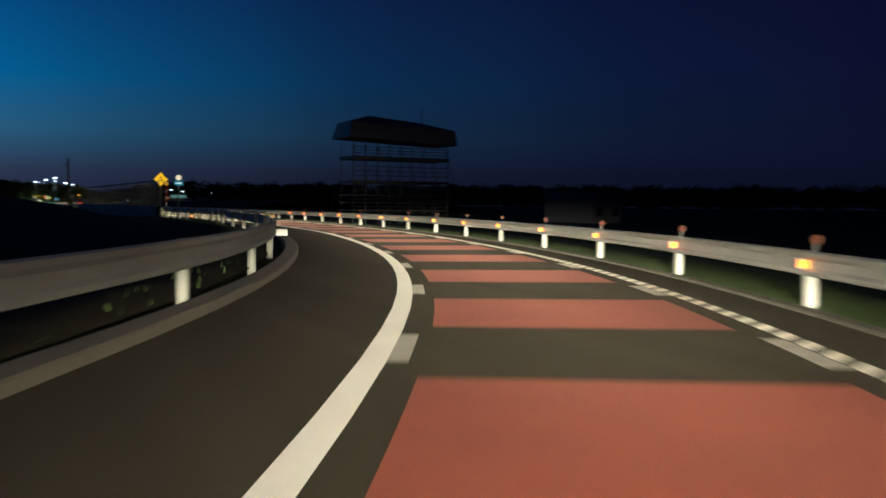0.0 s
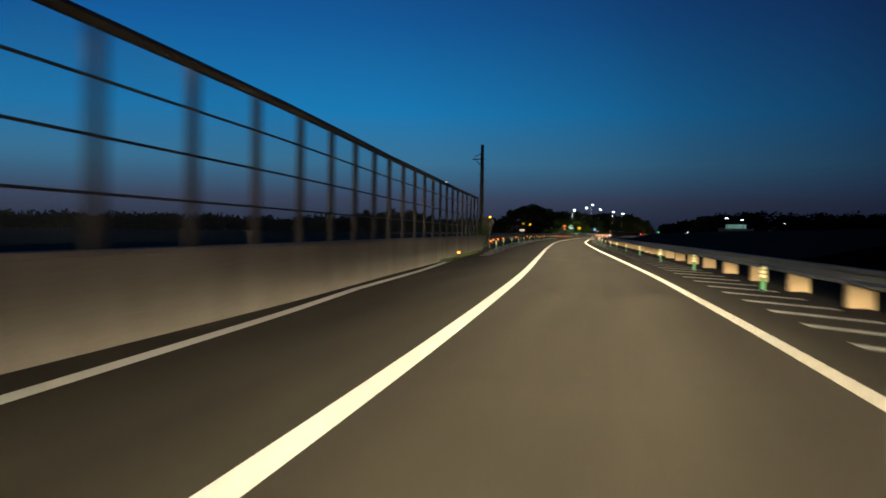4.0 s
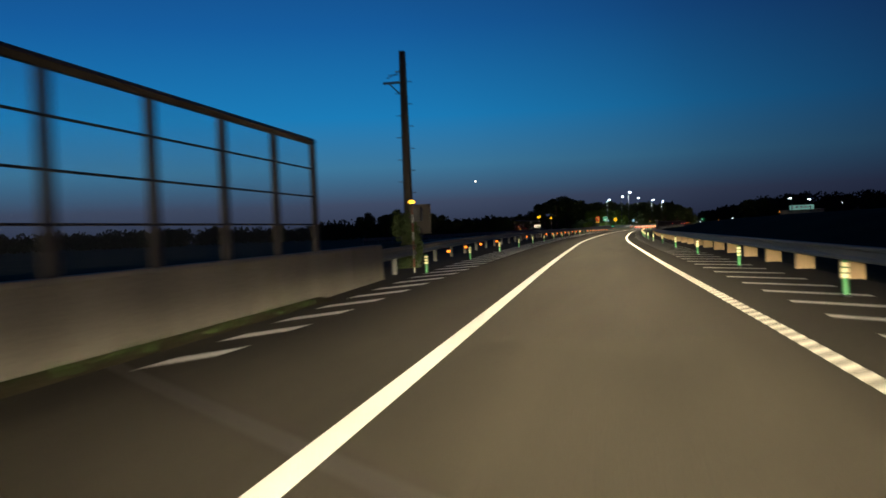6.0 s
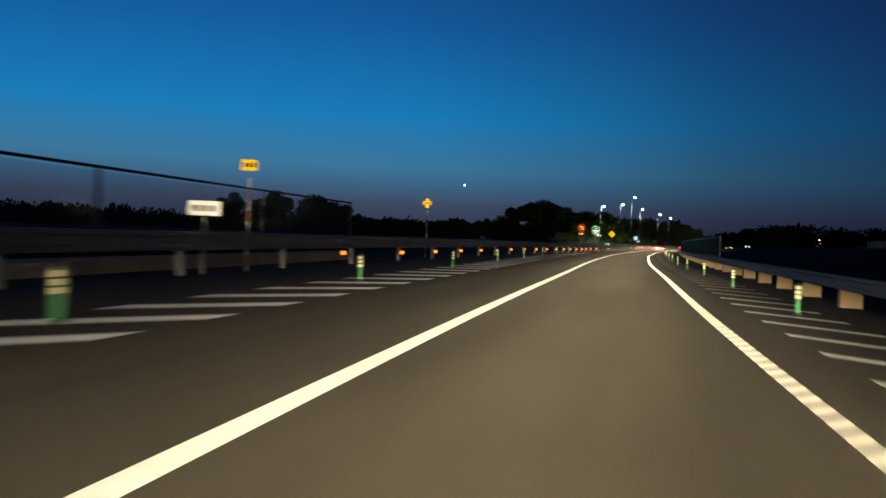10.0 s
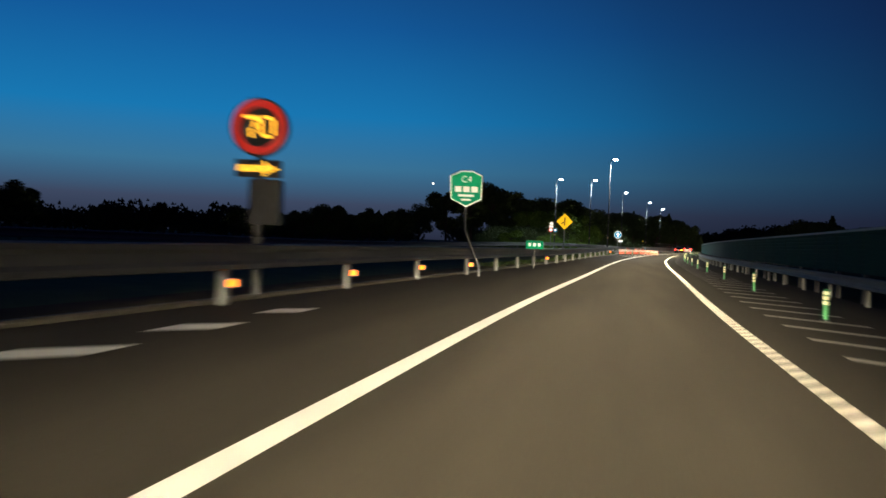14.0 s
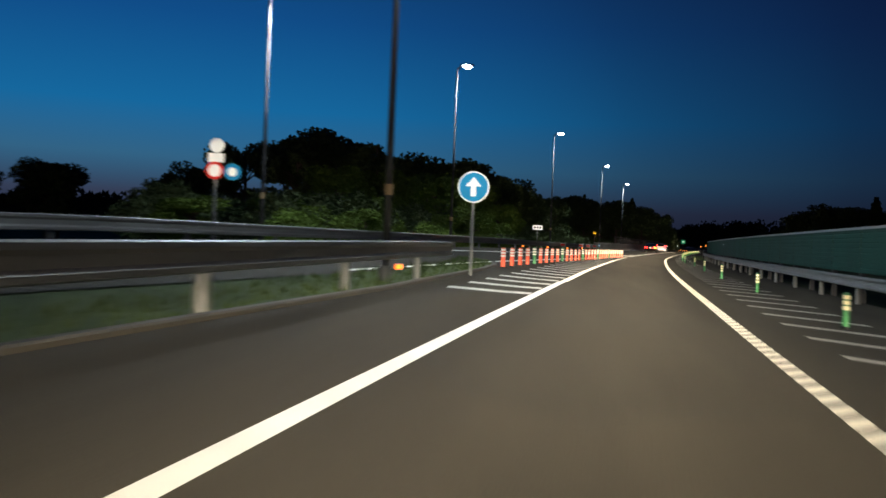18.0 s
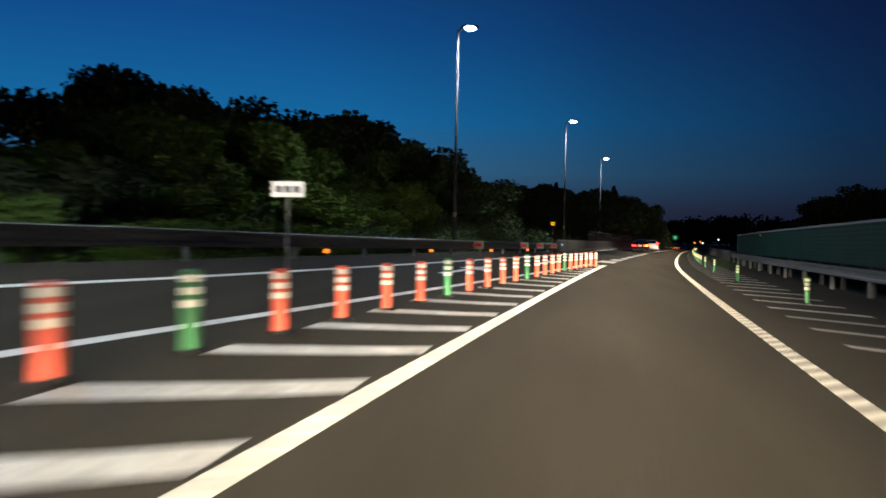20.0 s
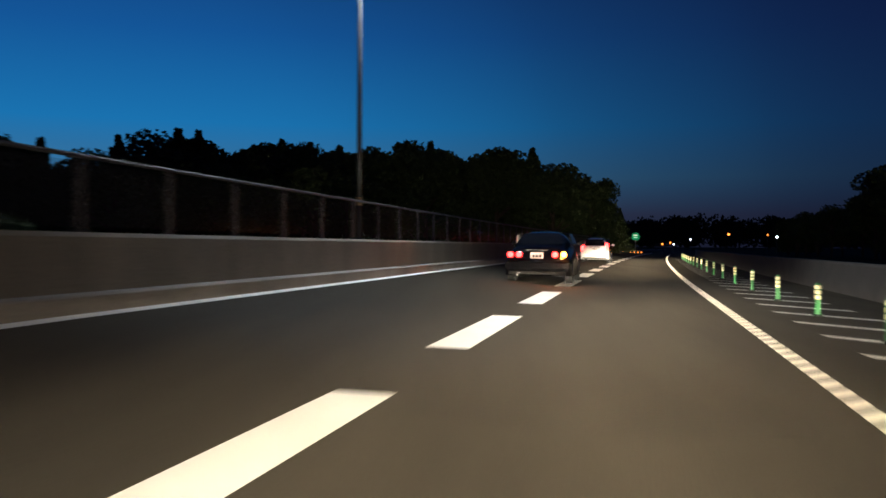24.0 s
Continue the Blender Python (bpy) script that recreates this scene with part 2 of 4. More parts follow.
car_glass = material("dark glass", (.006, .007, .009), .06, var=.05, scale=2, spec=.35)
chrome = material("chrome", (.7, .7, .7), .15, 1.0, var=.05, scale=4)
wood_pole = material("weathered pole", (.034, .030, .027), .85, var=.25, scale=2, bump=.3, bump_scale=30)
# emission put in for the headlamp light that orange rail reflectors return
reflector_glow = glowing("glowing orange reflector", (1.0, .20, .005), 3.0)
amber_led = glowing("amber LED", (1.0, .50, .03), 3.0)
red_led = glowing("red LED ring", (.60, .016, .010), .55)
lamp_light = glowing("lamp glass", (.80, .95, 1.0), 45.0)
tail_light = glowing("red tail lamp", (1.0, .022, .018), 22.0)
turn_light = glowing("amber turn lamp", (1.0, .20, .012), 40.0)
star_light = glowing("bright planet", (1.0, .95, .8), 3.0)
window_light = glowing("lit sign face", (.30, .65, .56), .3)
far_white = glowing("far white lamp", (.85, .95, 1.0), 8.0)
far_amber = glowing("far amber lamp", (1.0, .30, .04), 4.0)
far_green = glowing("far green lamp", (.1, .9, .5), 2.0)


# ---- building helpers ----
def mesh(name, bm, mat, smooth=False):
    me = bpy.data.meshes.new(name)
    bm.normal_update()
    bm.to_mesh(me)
    bm.free()
    me.materials.append(mat)
    if smooth:
        for p in me.polygons:
            p.use_smooth = True
    return me


def part(name, bm, mat, parent, label="", smooth=False):
    ob = new(name, bm if isinstance(bm, bpy.types.Mesh) else mesh(name, bm, mat, smooth))
    ob.parent = parent
    if label:
        tagged(ob, label)
    return ob


def thing(name, label, category, m=None, group="", kind=""):
    ob = new(name)
    ob.empty_display_size = 0.2
    if m is not None:
        ob.matrix_world = m
    return tagged(ob, label, category, group, kind)


def box(bm, c, s, turn=None, bevel=0.0):
    """A block with its middle at c and size s, its edges bevelled."""
    m = Matrix.Translation(c) @ (turn or Matrix()) @ Matrix.Diagonal((*s, 1))
    vs = bmesh.ops.create_cube(bm, size=1, matrix=m)["verts"]
    if bevel:
        es = list({e for v in vs for e in v.link_edges})
        bmesh.ops.bevel(bm, geom=es, offset=bevel, segments=2, affect="EDGES")
    return bm


def rod(bm, a, b, r, r2=None, seg=10):
    """A round bar from a to b."""
    a, b = Vector(a), Vector(b)
    way = b - a
    m = Matrix.Translation((a + b) / 2) @ way.to_track_quat("Z", "Y").to_matrix().to_4x4()
    bmesh.ops.create_cone(bm, cap_ends=True, segments=seg, radius1=r, radius2=r if r2 is None else r2, depth=way.length, matrix=m)
    return bm


def disc(bm, c, r, thick, seg=32, turn=None):
    """A round plate that faces -y."""
    m = Matrix.Translation(c) @ (turn or Matrix()) @ Matrix.Rotation(radians(90), 4, "X")
    bmesh.ops.create_cone(bm, cap_ends=True, segments=seg, radius1=r, radius2=r, depth=thick, matrix=m)
    return bm


def plate(bm, points, y, thick):
    """A flat plate in the xz plane with the given outline, its face at y."""
    vs = [bm.verts.new((x, y, z)) for x, z in points]
    f = bm.faces.new(vs)
    r = bmesh.ops.extrude_face_region(bm, geom=[f])
    bmesh.ops.translate(bm, vec=(0, thick, 0), verts=[v for v in r["geom"] if isinstance(v, bmesh.types.BMVert)])
    bmesh.ops.recalc_face_normals(bm, faces=bm.faces)
    return bm


def strip(bm, ys, da, db, z=0.0, flat=True):
    """A band on the road between the offsets da(y) and db(y)."""
    rows = [(bm.verts.new(at(y, da(y), z)), bm.verts.new(at(y, db(y), z))) for y in ys]
    for (a, b), (c, d) in zip(rows, rows[1:]):
        bm.faces.new((a, b, d, c))
    return bm


def ribbon(bm, ys, profile, dfun):
    """A profile of (offset, height) points swept along the road at dfun(y)."""
    rows = [[bm.verts.new(at(y, dfun(y), 0) + Vector((math.cos(heading(y)) * o, math.sin(heading(y)) * o, h))) for o, h in profile] for y in ys]
    for r, s in zip(rows, rows[1:]):
        for i in range(len(profile) - 1):
            bm.faces.new((r[i], r[i + 1], s[i + 1], s[i]))
    return bm


def steps(a, b, d):
    n = max(1, round((b - a) / d))
    return [a + (b - a) * i / n for i in range(n + 1)]


def const(v):
    return lambda y: v


# ---- ground, carriageways and markings ----
LEFT_EDGE = ((-140, -3.95), (-19, -3.95), (-15, -5.0), (20, -5.3), (43, -6.3), (60, -6.9), (105, -7.35), (150, -6.0), (176, -4.95), (189, -4.6), (234, -4.2), (256, -3.8), (266, -4.0), (270, -4.25), (274, -5.0), (284, -8.3), (300, -7.8), (316, -7.4), (335, -6.5), (660, -6.7))
RIGHT_EDGE = ((-140, 2.95), (-32, 3.1), (-17, 3.9), (45, 4.7), (110, 4.95), (180, 5.2), (260, 5.3), (330, 5.3), (660, 5.3))
bm = bmesh.new()
rows = []
for y in steps(-145, 660, 2.0):
    l, r = curve(LEFT_EDGE, y), curve(RIGHT_EDGE, y)
    ds = [l + (-1.9 - l) * i / 4 for i in range(5)] + [0.0, 1.9, r]
    rows.append([bm.verts.new(at(y, d)) for d in ds])
for a, b in zip(rows, rows[1:]):
    for i in range(len(a) - 1):
        bm.faces.new((a[i], a[i + 1], b[i + 1], b[i]))
tagged(new("road", mesh("road", bm, asphalt, True)), "grey asphalt ramp lit by headlamps", "road", kind="structure")

bm = bmesh.new()
bmesh.ops.create_grid(bm, x_segments=60, y_segments=60, size=2500, matrix=Matrix.Translation((0, 200, -0.16)))
tagged(new("ground", mesh("ground", bm, soil)), "dark grassy ground that reaches the horizon", "ground", kind="structure")

MAIN_IN = ((110, -17), (180, -11), (230, -7.3), (258, -5.0), (272, -4.7), (290, -7.9))
MAIN_OUT = ((110, -28), (180, -20), (230, -13.5), (258, -10.5), (290, -8.6))
bm = bmesh.new()
strip(bm, steps(110, 290, 3), lambda y: curve(MAIN_OUT, y), lambda y: curve(MAIN_IN, y), -0.01)
tagged(new("main_road", mesh("main_road", bm, asphalt)), "dark asphalt through lane beside the ramp", "road", kind="structure")

bm = bmesh.new()
strip(bm, steps(150, 273, 2), lambda y: curve(MAIN_IN, y) - .2, lambda y: curve(LEFT_EDGE, y) + .05, -0.03)
tagged(new("median", mesh("median", bm, grass_mat)), "rough grass median strip", "verge", kind="structure")

bm = bmesh.new()
strip(bm, steps(30, 150, 2), lambda y: curve(LEFT_EDGE, y) - 5.0, lambda y: curve(LEFT_EDGE, y) + .05, -0.02)
tagged(new("verge_inner", mesh("verge_inner", bm, verge_soil)), "brown grassy verge below the guard rail", "verge", kind="structure")


def marking(name, bm, label, mat=None):
    return tagged(new(name, mesh(name, bm, mat or paint)), label, "road marking", kind="structure")


marking("edge_line_left", strip(bmesh.new(), steps(-140, 266, 1.5), const(-1.775), const(-1.58), .005), "solid white edge line with worn paint")
bm = bmesh.new()
y = -140.0
while y < 470:
    p = [at(y, 1.60, .005), at(y + .17, 1.765, .005), at(y + .41, 1.765, .005), at(y + .24, 1.60, .005)]
    q = [v + Vector((0, 0, .004)) for v in p]
    vb, vt = [bm.verts.new(v) for v in p], [bm.verts.new(v) for v in q]
    bm.faces.new(vt)
    for i in range(4):
        bm.faces.new((vb[i], vb[(i + 1) % 4], vt[(i + 1) % 4], vt[i]))
    y += .46
marking("edge_line_ribs", bm, "slanted white ribs along the edge line", rib_paint)
marking("edge_line_nose", strip(bmesh.new(), steps(266, 320.6, 1.5), const(-1.735), const(-1.535), .004), "faded white line beside the ramp nose", worn_paint)
bm = bmesh.new()
y = 266.1
while y < 320.2:
    p = [at(y, -1.735, .005), at(y + .16, -1.535, .005), at(y + .46, -1.535, .005), at(y + .30, -1.735, .005)]
    vb, vt = [bm.verts.new(v) for v in p], [bm.verts.new(v + Vector((0, 0, .004))) for v in p]
    bm.faces.new(vt)
    for i in range(4):
        bm.faces.new((vb[i], vb[(i + 1) % 4], vt[(i + 1) % 4], vt[i]))
    y += .42
marking("edge_line_nose_ribs", bm, "slanted white ribs on the line beside the nose", rib_paint)
marking("edge_line_right", strip(bmesh.new(), steps(-140, 470, 2), const(1.605), const(1.755), .004), "faded white edge line under the ribs", rib_base)

LINE_2 = ((112, -17.6), (180, -11.5), (230, -7.7), (257.7, -5.2), (271, -4.75), (288, -3.8), (294.3, -3.45), (304.65, -2.93), (312.6, -2.54), (318.8, -2.42), (320.6, -2.3))
marking("edge_line_main", strip(bmesh.new(), steps(258, 320.6, 2), lambda y: curve(LINE_2, y) - .08, lambda y: curve(LINE_2, y) + .08, .006), "white line between through lane and ramp nose")
LINE_LL = ((112, -24), (180, -17), (230, -11.5), (258, -8.6), (290, -6.2), (304, -5.7), (315, -5.35), (330, -4.95), (341, -4.85), (357, -5.3), (660, -5.45))
marking("edge_line_far", strip(bmesh.new(), steps(112, 640, 3), lambda y: curve(LINE_LL, y) - .09, lambda y: curve(LINE_LL, y) + .09, .006), "white outer edge line of the through lane")
bm = bmesh.new()
SHOULDER = ((-18, -3.6), (-13, -3.82), (-8, -4.03), (-3, -4.32), (5, -4.47), (12, -4.7), (20, -4.9))
strip(bm, steps(-18, 20.5, 1.5), lambda y: curve(SHOULDER, y) - .09, lambda y: curve(SHOULDER, y) + .09, .006)
marking("shoulder_line", bm, "thin white shoulder line below the wall")

dashes = thing("lane_dashes", "broad white lane dashes on the merging lane", "road marking", kind="structure")
for k in range(24):
    y0 = (325.0, 331.4)[k] if k < 2 else 337.1 + 7.33 * (k - 2)
    part("dash", strip(bmesh.new(), steps(y0, y0 + (4.4 if k != 1 else 3.8), 1.4), const((-2.42, -2.2)[k] if k < 2 else -1.98), const(-1.52), .006), paint, dashes)


def bars(name, label, items, mat=paint):
    """Slanted bars (y, d inner, y, d outer, width)."""
    ob = thing(name, label, "road marking", kind="structure")
    for ya, da, yb, db, w in items:
        b = bmesh.new()
        u = Vector((0, w / 2, 0))
        n = 3
        rows = []
        for i in range(n + 1):
            f = i / n
            p = at(ya + (yb - ya) * f, da + (db - da) * f, .006)
            rows.append((b.verts.new(p - u), b.verts.new(p + u)))
        for (p, q), (r, s) in zip(rows, rows[1:]):
            b.faces.new((p, q, s, r))
        bmesh.ops.recalc_face_normals(b, faces=b.faces)
        part("bar", b, mat, ob)
    return ob


HATCH_OUT = ((-26, 2.8), (-12, 3.5), (60, 3.75), (430, 3.8))
bars("hatching_right", "white slanted hatching on the right shoulder",
     [(y, 2.43, y - 1.5, curve(HATCH_OUT, y), .36) for y in [-24.0 + 2.04 * k for k in range(66)]], faded_paint)
bars("hatching_worn", "worn slanted hatching on the right shoulder",
     [(y, 2.43, y - 1.5, curve(HATCH_OUT, y), .34) for y in [-24.0 + 2.04 * k for k in range(66, 156)]], worn_paint)
bars("hatching_merge", "pale slanted hatching on the shoulder beside the merge",
     [(y, 2.43, y - 1.5, curve(HATCH_OUT, y), .34) for y in [-24.0 + 2.04 * k for k in range(156, 226)]], faded_paint)
ZEB_IN = ((21, -3.92), (60, -3.98), (103, -3.92), (155, -3.72), (180, -3.78))
ZEB_LEFT = ((21, -4.3), (30, -4.62), (48, -5.1), (60, -5.22), (105, -5.15), (146, -4.95), (160, -4.82), (174, -4.15), (178, -4.05))
ZEB_Y = ((0, 22.83), (17, 59.63), (35, 97.63), (62, 154.99), (71, 174.38), (72, 176.61))
bars("hatching_left", "white slanted hatching on the left shoulder",
     [(y, curve(ZEB_IN, y), y - 1.9 * (curve(ZEB_IN, y) - curve(ZEB_LEFT, y)), curve(ZEB_LEFT, y), .72) for y in [curve(ZEB_Y, k) for k in range(73)]])
bars("hatching_nose", "white hatching in the nose between the lanes", [(y, -1.8, y + 1.15 * (max(curve(LINE_2, y), -3.5) + 2.1), max(curve(LINE_2, y), -3.5) + .3, .62) for y in [259.7 + 2.2 * k for k in range(26)]], faded_paint)
nose = thing("nose_patch", "worn white patch that closes the nose between its lines", "road marking", kind="structure")
part("field", strip(bmesh.new(), [317.4, 318.4, 319.5, 320.6], lambda y: curve(LINE_2, y) + .09, const(-1.745), .004), worn_paint, nose)

stripes = thing("red_stripes", "red slow-down bands painted across the lane", "road marking", kind="structure")
marks = thing("slow_marks", "short white slow-down marks beside the edge lines", "road marking", kind="structure")
for k in range(24):
    y1 = -23.2 - 4.42 * k
    part("stripe", strip(bmesh.new(), steps(y1 - 2.25, y1, .75), const(-1.33), const(1.36), .004), red_paint, stripes)
    for d in (-1.52, 1.50):
        part("mark", strip(bmesh.new(), steps(y1 + .5, y1 + 1.7, .6), const(d - .09), const(d + .09), .004), worn_paint, marks)
for y0, y1, nm in ((18.6, 14.9, "bridge_joint"), (342.9, 340.5, "bridge_joint")):
    b = bmesh.new()
    lo, hi = (-5.0 if y0 < 100 else -6.2), 4.4
    rows = []
    for i in range(9):
        d = lo + (hi - lo) * i / 8
        yy = y0 + (y1 - y0) * (d + 1.7) / 3.4
        half = .05 if y0 < 100 else .2
        rows.append((b.verts.new(at(yy - half, d, .003)), b.verts.new(at(yy + half, d, .003))))
    for (p, q), (r, s) in zip(rows, rows[1:]):
        b.faces.new((p, r, s, q))
    tagged(new(nm, mesh(nm, b, brown_steel if y0 < 100 else worn_joint)), "worn steel expansion joint across the road", "joint", kind="structure")

# painted arrow on the through lane
for y, d in ((302.4, -4.45), (316.2, -3.8)):
    b = bmesh.new()
    for pts in (((-.1, -3.8), (.1, -3.8), (.1, 0), (-.1, 0)), ((-.36, 0), (.36, 0), (0, 3.0))):
        b.faces.new([b.verts.new(at(y + v, d + u, .007)) for u, v in pts])
    marking("lane_arrow", b, "white arrow painted on the through lane")

# ---- kerbs, rails and barriers ----
def kerb(name, y0, y1, dfun, w, h, label, mat=None):
    b = ribbon(bmesh.new(), steps(y0, y1, 2), [(0, -.05), (0, h - .02), (.02, h), (w - .02, h), (w, h - .02), (w, -.05)], dfun)
    return tagged(new(name, mesh(name, b, mat or kerb_mat)), label, "kerb", kind="structure")


kerb("kerb_left", -138, -15.6, const(-3.85), .30, .10, "low brown concrete kerb below the guard rail")
kerb("kerb_right", -138, -28, const(2.5), .2, .035, "low dark kerb at the road's edge", dark_edge)
kerb("kerb_median", 150, 272, lambda y: curve(LEFT_EDGE, y), .15, .05, "low dark kerb along the grass median", dark_edge)
kerb("kerb_wall", 336, 480, lambda y: -5.75 if y > 340 else -6.0, .35, .16, "soiled concrete footing below the wall", concrete)


def guard_rail(label, y0, y1, dfun, pitch, top, height, mat, face=1, seg=4.0, post_r=.06, phase=None, block=False):
    """A steel beam on round posts. face: the side of the posts on which the beam hangs."""
    ob = thing("guard_rail", label, "guard rail", group="guard rails")
    h = height
    prof = [(0, top), (.05, top - .02), (.05, top - h * .22), (.02, top - h * .35), (.02, top - h * .65), (.05, top - h * .78), (.05, top - h + .02), (0, top - h), (-.008, top - h + .01), (-.008, top - .01), (0, top)]
    prof = [(o * face + .07 * face, z) for o, z in prof]
    ys = steps(y0, y1, seg)
    for a, b in zip(ys, ys[1:]):
        part("beam", ribbon(bmesh.new(), [a, (a + b) / 2, b - .01], prof, dfun), mat, ob)
    bm = bmesh.new()
    if block:
        box(bm, (.17, 0, (top - .16) / 2), (.40, .26, top - .06), bevel=.015)
    else:
        rod(bm, (0, 0, -.15), (0, 0, top - .03), post_r, seg=10)
        rod(bm, (0, 0, top - .03), (0, 0, top), post_r, post_r * .5, seg=10)
    post = mesh("post", bm, tan_block if block else mat, False)
    first = phase - math.floor((phase - y0) / pitch) * pitch if phase is not None else y0 + .4
    for y in [first + pitch * k for k in range(int((y1 - first) / pitch) + 1)]:
        p = part("post", post, mat, ob)
        p.matrix_world = stand(y, dfun(y))
    return ob


LRAIL_A = ((-140, -4.15), (-52, -4.2), (-30, -3.7), (-15.4, -4.1))
RRAIL_A = ((-140, 2.7), (-32, 2.75), (-22, 3.15))
LRAIL_B = ((35, -5.5), (43.3, -6.0), (48, -6.3), (60, -6.62), (75, -6.85), (106, -7.05), (140, -6.2), (162, -5.2), (176, -4.71), (185, -4.57), (190, -4.34), (234, -3.98), (246, -3.97), (262, -4.05))
RRAIL_B = ((-22, 3.15), (-12, 3.7), (45, 4.4), (107, 4.6), (165, 5.0), (180, 5.05))
guard_rail("white steel guard rail on round posts along the curve", -136, -42, lambda y: curve(LRAIL_A, y), 5.1, .69, .345, white_steel, 1, phase=-70.65, post_r=.075)
guard_rail("white steel guard rail on closely set posts", -42, -15.4, lambda y: curve(LRAIL_A, y), 2.56, .78, .34, white_steel, 1, phase=-30.48, post_r=.08)
guard_rail("white steel guard rail around the outside of the curve", -136, -22, lambda y: curve(RRAIL_A, y), 4.12, .64, .27, white_steel, -1, phase=-60.8, post_r=.07)
guard_rail("grey steel guard rail beside the hatched inner shoulder", 36, 262, lambda y: curve(LRAIL_B, y), 4.6, .755, .33, galvanised, 1, phase=176.1, post_r=.075)
guard_rail("grey steel guard rail beside the ribbed edge line", -22, 182, lambda y: curve(RRAIL_B, y), 4.0, .64, .28, galvanised, -1, phase=107.4, block=True)
guard_rail("grey steel guard rail below the green barrier", 182, 335.8, const(5.05), 4.0, .62, .26, galvanised, -1)
FAR_RAIL = ((110, -28.3), (180, -20.3), (230, -13.7), (258, -10.4), (290, -7.9), (318, -6.4), (331, -6.1), (340, -5.95))
guard_rail("grey steel guard rail on the far side of the through lane", 112, 336, lambda y: curve(FAR_RAIL, y), 4.5, .57, .32, galvanised, 1, seg=6)


def noise_fence(y0, y1, dfun, base_h, top, pitch, rails, sheet, label, frame_mat, base=True, wall_mat=None):
    """Concrete parapet with posts, rails and see-through sheets above it."""
    ob = thing("noise_barrier", label, "noise barrier")
    ys = steps(y0, y1, pitch)
    if base:
        for a, b in zip(ys[::2], ys[2::2] + ([ys[-1]] if len(ys) % 2 == 0 else [])):
            part("parapet", ribbon(bmesh.new(), [a, (a + b) / 2, b - .015], [(.16, -.15), (.13, base_h - .05), (.10, base_h), (-.15, base_h), (-.18, base_h - .05), (-.2, -.15)], dfun), wall_mat or concrete, ob)
    if top > base_h + .1:
        bm = bmesh.new()
        box(bm, (0, 0, (base_h + top) / 2 - .02), (.05, .13 if frame_mat is brown_steel else .06, top - base_h + .06))
        if frame_mat is brown_steel:
            box(bm, (.045, 0, (base_h + top) / 2 - .02), (.012, .20, top - base_h + .04))
        post = mesh("post", bm, frame_mat)
        for y in ys:
            p = part("post", post, frame_mat, ob)
            p.matrix_world = stand(y, dfun(y))
        for a, b in zip(ys, ys[1:]):
            part("panel", ribbon(bmesh.new(), [a + .06, b - .06], [(0, base_h + .06), (0, top - .06)], dfun), sheet, ob).visible_shadow = False
        for z, r in rails:
            for a, b in zip(ys[::3], ys[3::3] + ([ys[-1]] if (len(ys) - 1) % 3 else [])):
                prof = [(r * math.cos(k * math.pi / 3) + .03, z + r * math.sin(k * math.pi / 3)) for k in range(7)]
                part("rail", ribbon(bmesh.new(), [a, (a + b) / 2, b], prof, dfun), frame_mat, ob)
    return ob


WALL_D = ((-16, -4.5), (-6, -4.66), (3, -4.98), (20, -5.2), (30, -5.3), (36, -5.6))
grass_edge = ribbon(bmesh.new(), steps(12, 29.5, 2), [(-.02, .0), (.02, .07), (.14, .05), (.3, .003)], lambda y: curve(WALL_D, y) + .16)
tagged(new("wall_foot_grass", mesh("wall_foot_grass", grass_edge, verge_soil, True)), "thin strip of grass and soil along the wall's foot", "verge", kind="structure")
apron = strip(bmesh.new(), steps(150, 232, 2), lambda y: curve(LEFT_EDGE, y) - .55, lambda y: curve(LEFT_EDGE, y) + .0, .035)
tagged(new("rail_apron", mesh("rail_apron", apron, verge_soil)), "narrow olive strip of earth under the guard rail", "apron", kind="structure")
noise_fence(-15.9, 30.0, lambda y: curve(WALL_D, y), .87, 2.89, 2.086, ((2.89, .065), (2.39, .016), (1.88, .016), (1.37, .016)), acrylic, "concrete parapet with a clear noise screen on dark posts", brown_steel)
noise_fence(30.02, 35.9, lambda y: curve(WALL_D, y), .87, .87, 2.94, (), acrylic, "low concrete parapet beyond the screen", brown_steel)
noise_fence(95, 115.5, const(-8.2), .22, 1.72, 6.8, ((1.72, .03),), mesh_sheet, "low screen fence of thin grey sheets", dark_steel)
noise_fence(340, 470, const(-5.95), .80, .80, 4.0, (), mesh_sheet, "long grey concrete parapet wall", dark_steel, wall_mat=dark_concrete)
noise_fence(357, 440, const(-6.0), .80, 1.66, 2.0, ((1.66, .03),), mesh_sheet, "tall mesh screen on the concrete parapet", dark_steel, base=False)
noise_fence(336, 340, lambda y: curve(FAR_RAIL, y) + .0, .80, .80, 4.0, (), mesh_sheet, "grey concrete parapet wall at the merge", dark_steel, wall_mat=dark_concrete)
# the outer parapet takes the dark kerb colour, darker than the left wall
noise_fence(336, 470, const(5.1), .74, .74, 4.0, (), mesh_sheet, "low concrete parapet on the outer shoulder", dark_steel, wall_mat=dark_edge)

# green barrier panels
ob = thing("green_barrier", "green ribbed metal noise barrier above the rail", "noise barrier")
ys = steps(140, 335.8, 3.0)
for a, b in zip(ys, ys[1:]):
    bm = bmesh.new()
    prof = []
    for k in range(9):
        z = .66 + k * .115
        prof += [(.012, z), (0, z + .02), (0, z + .095), (.012, z + .115)]
    ribbon(bm, [a + .03, (a + b) / 2, b - .03], prof, const(5.3))
    part("panel", bm, green_panel, ob)
bm = bmesh.new()
box(bm, (0, 0, .8), (.12, .12, 1.9), bevel=.01)
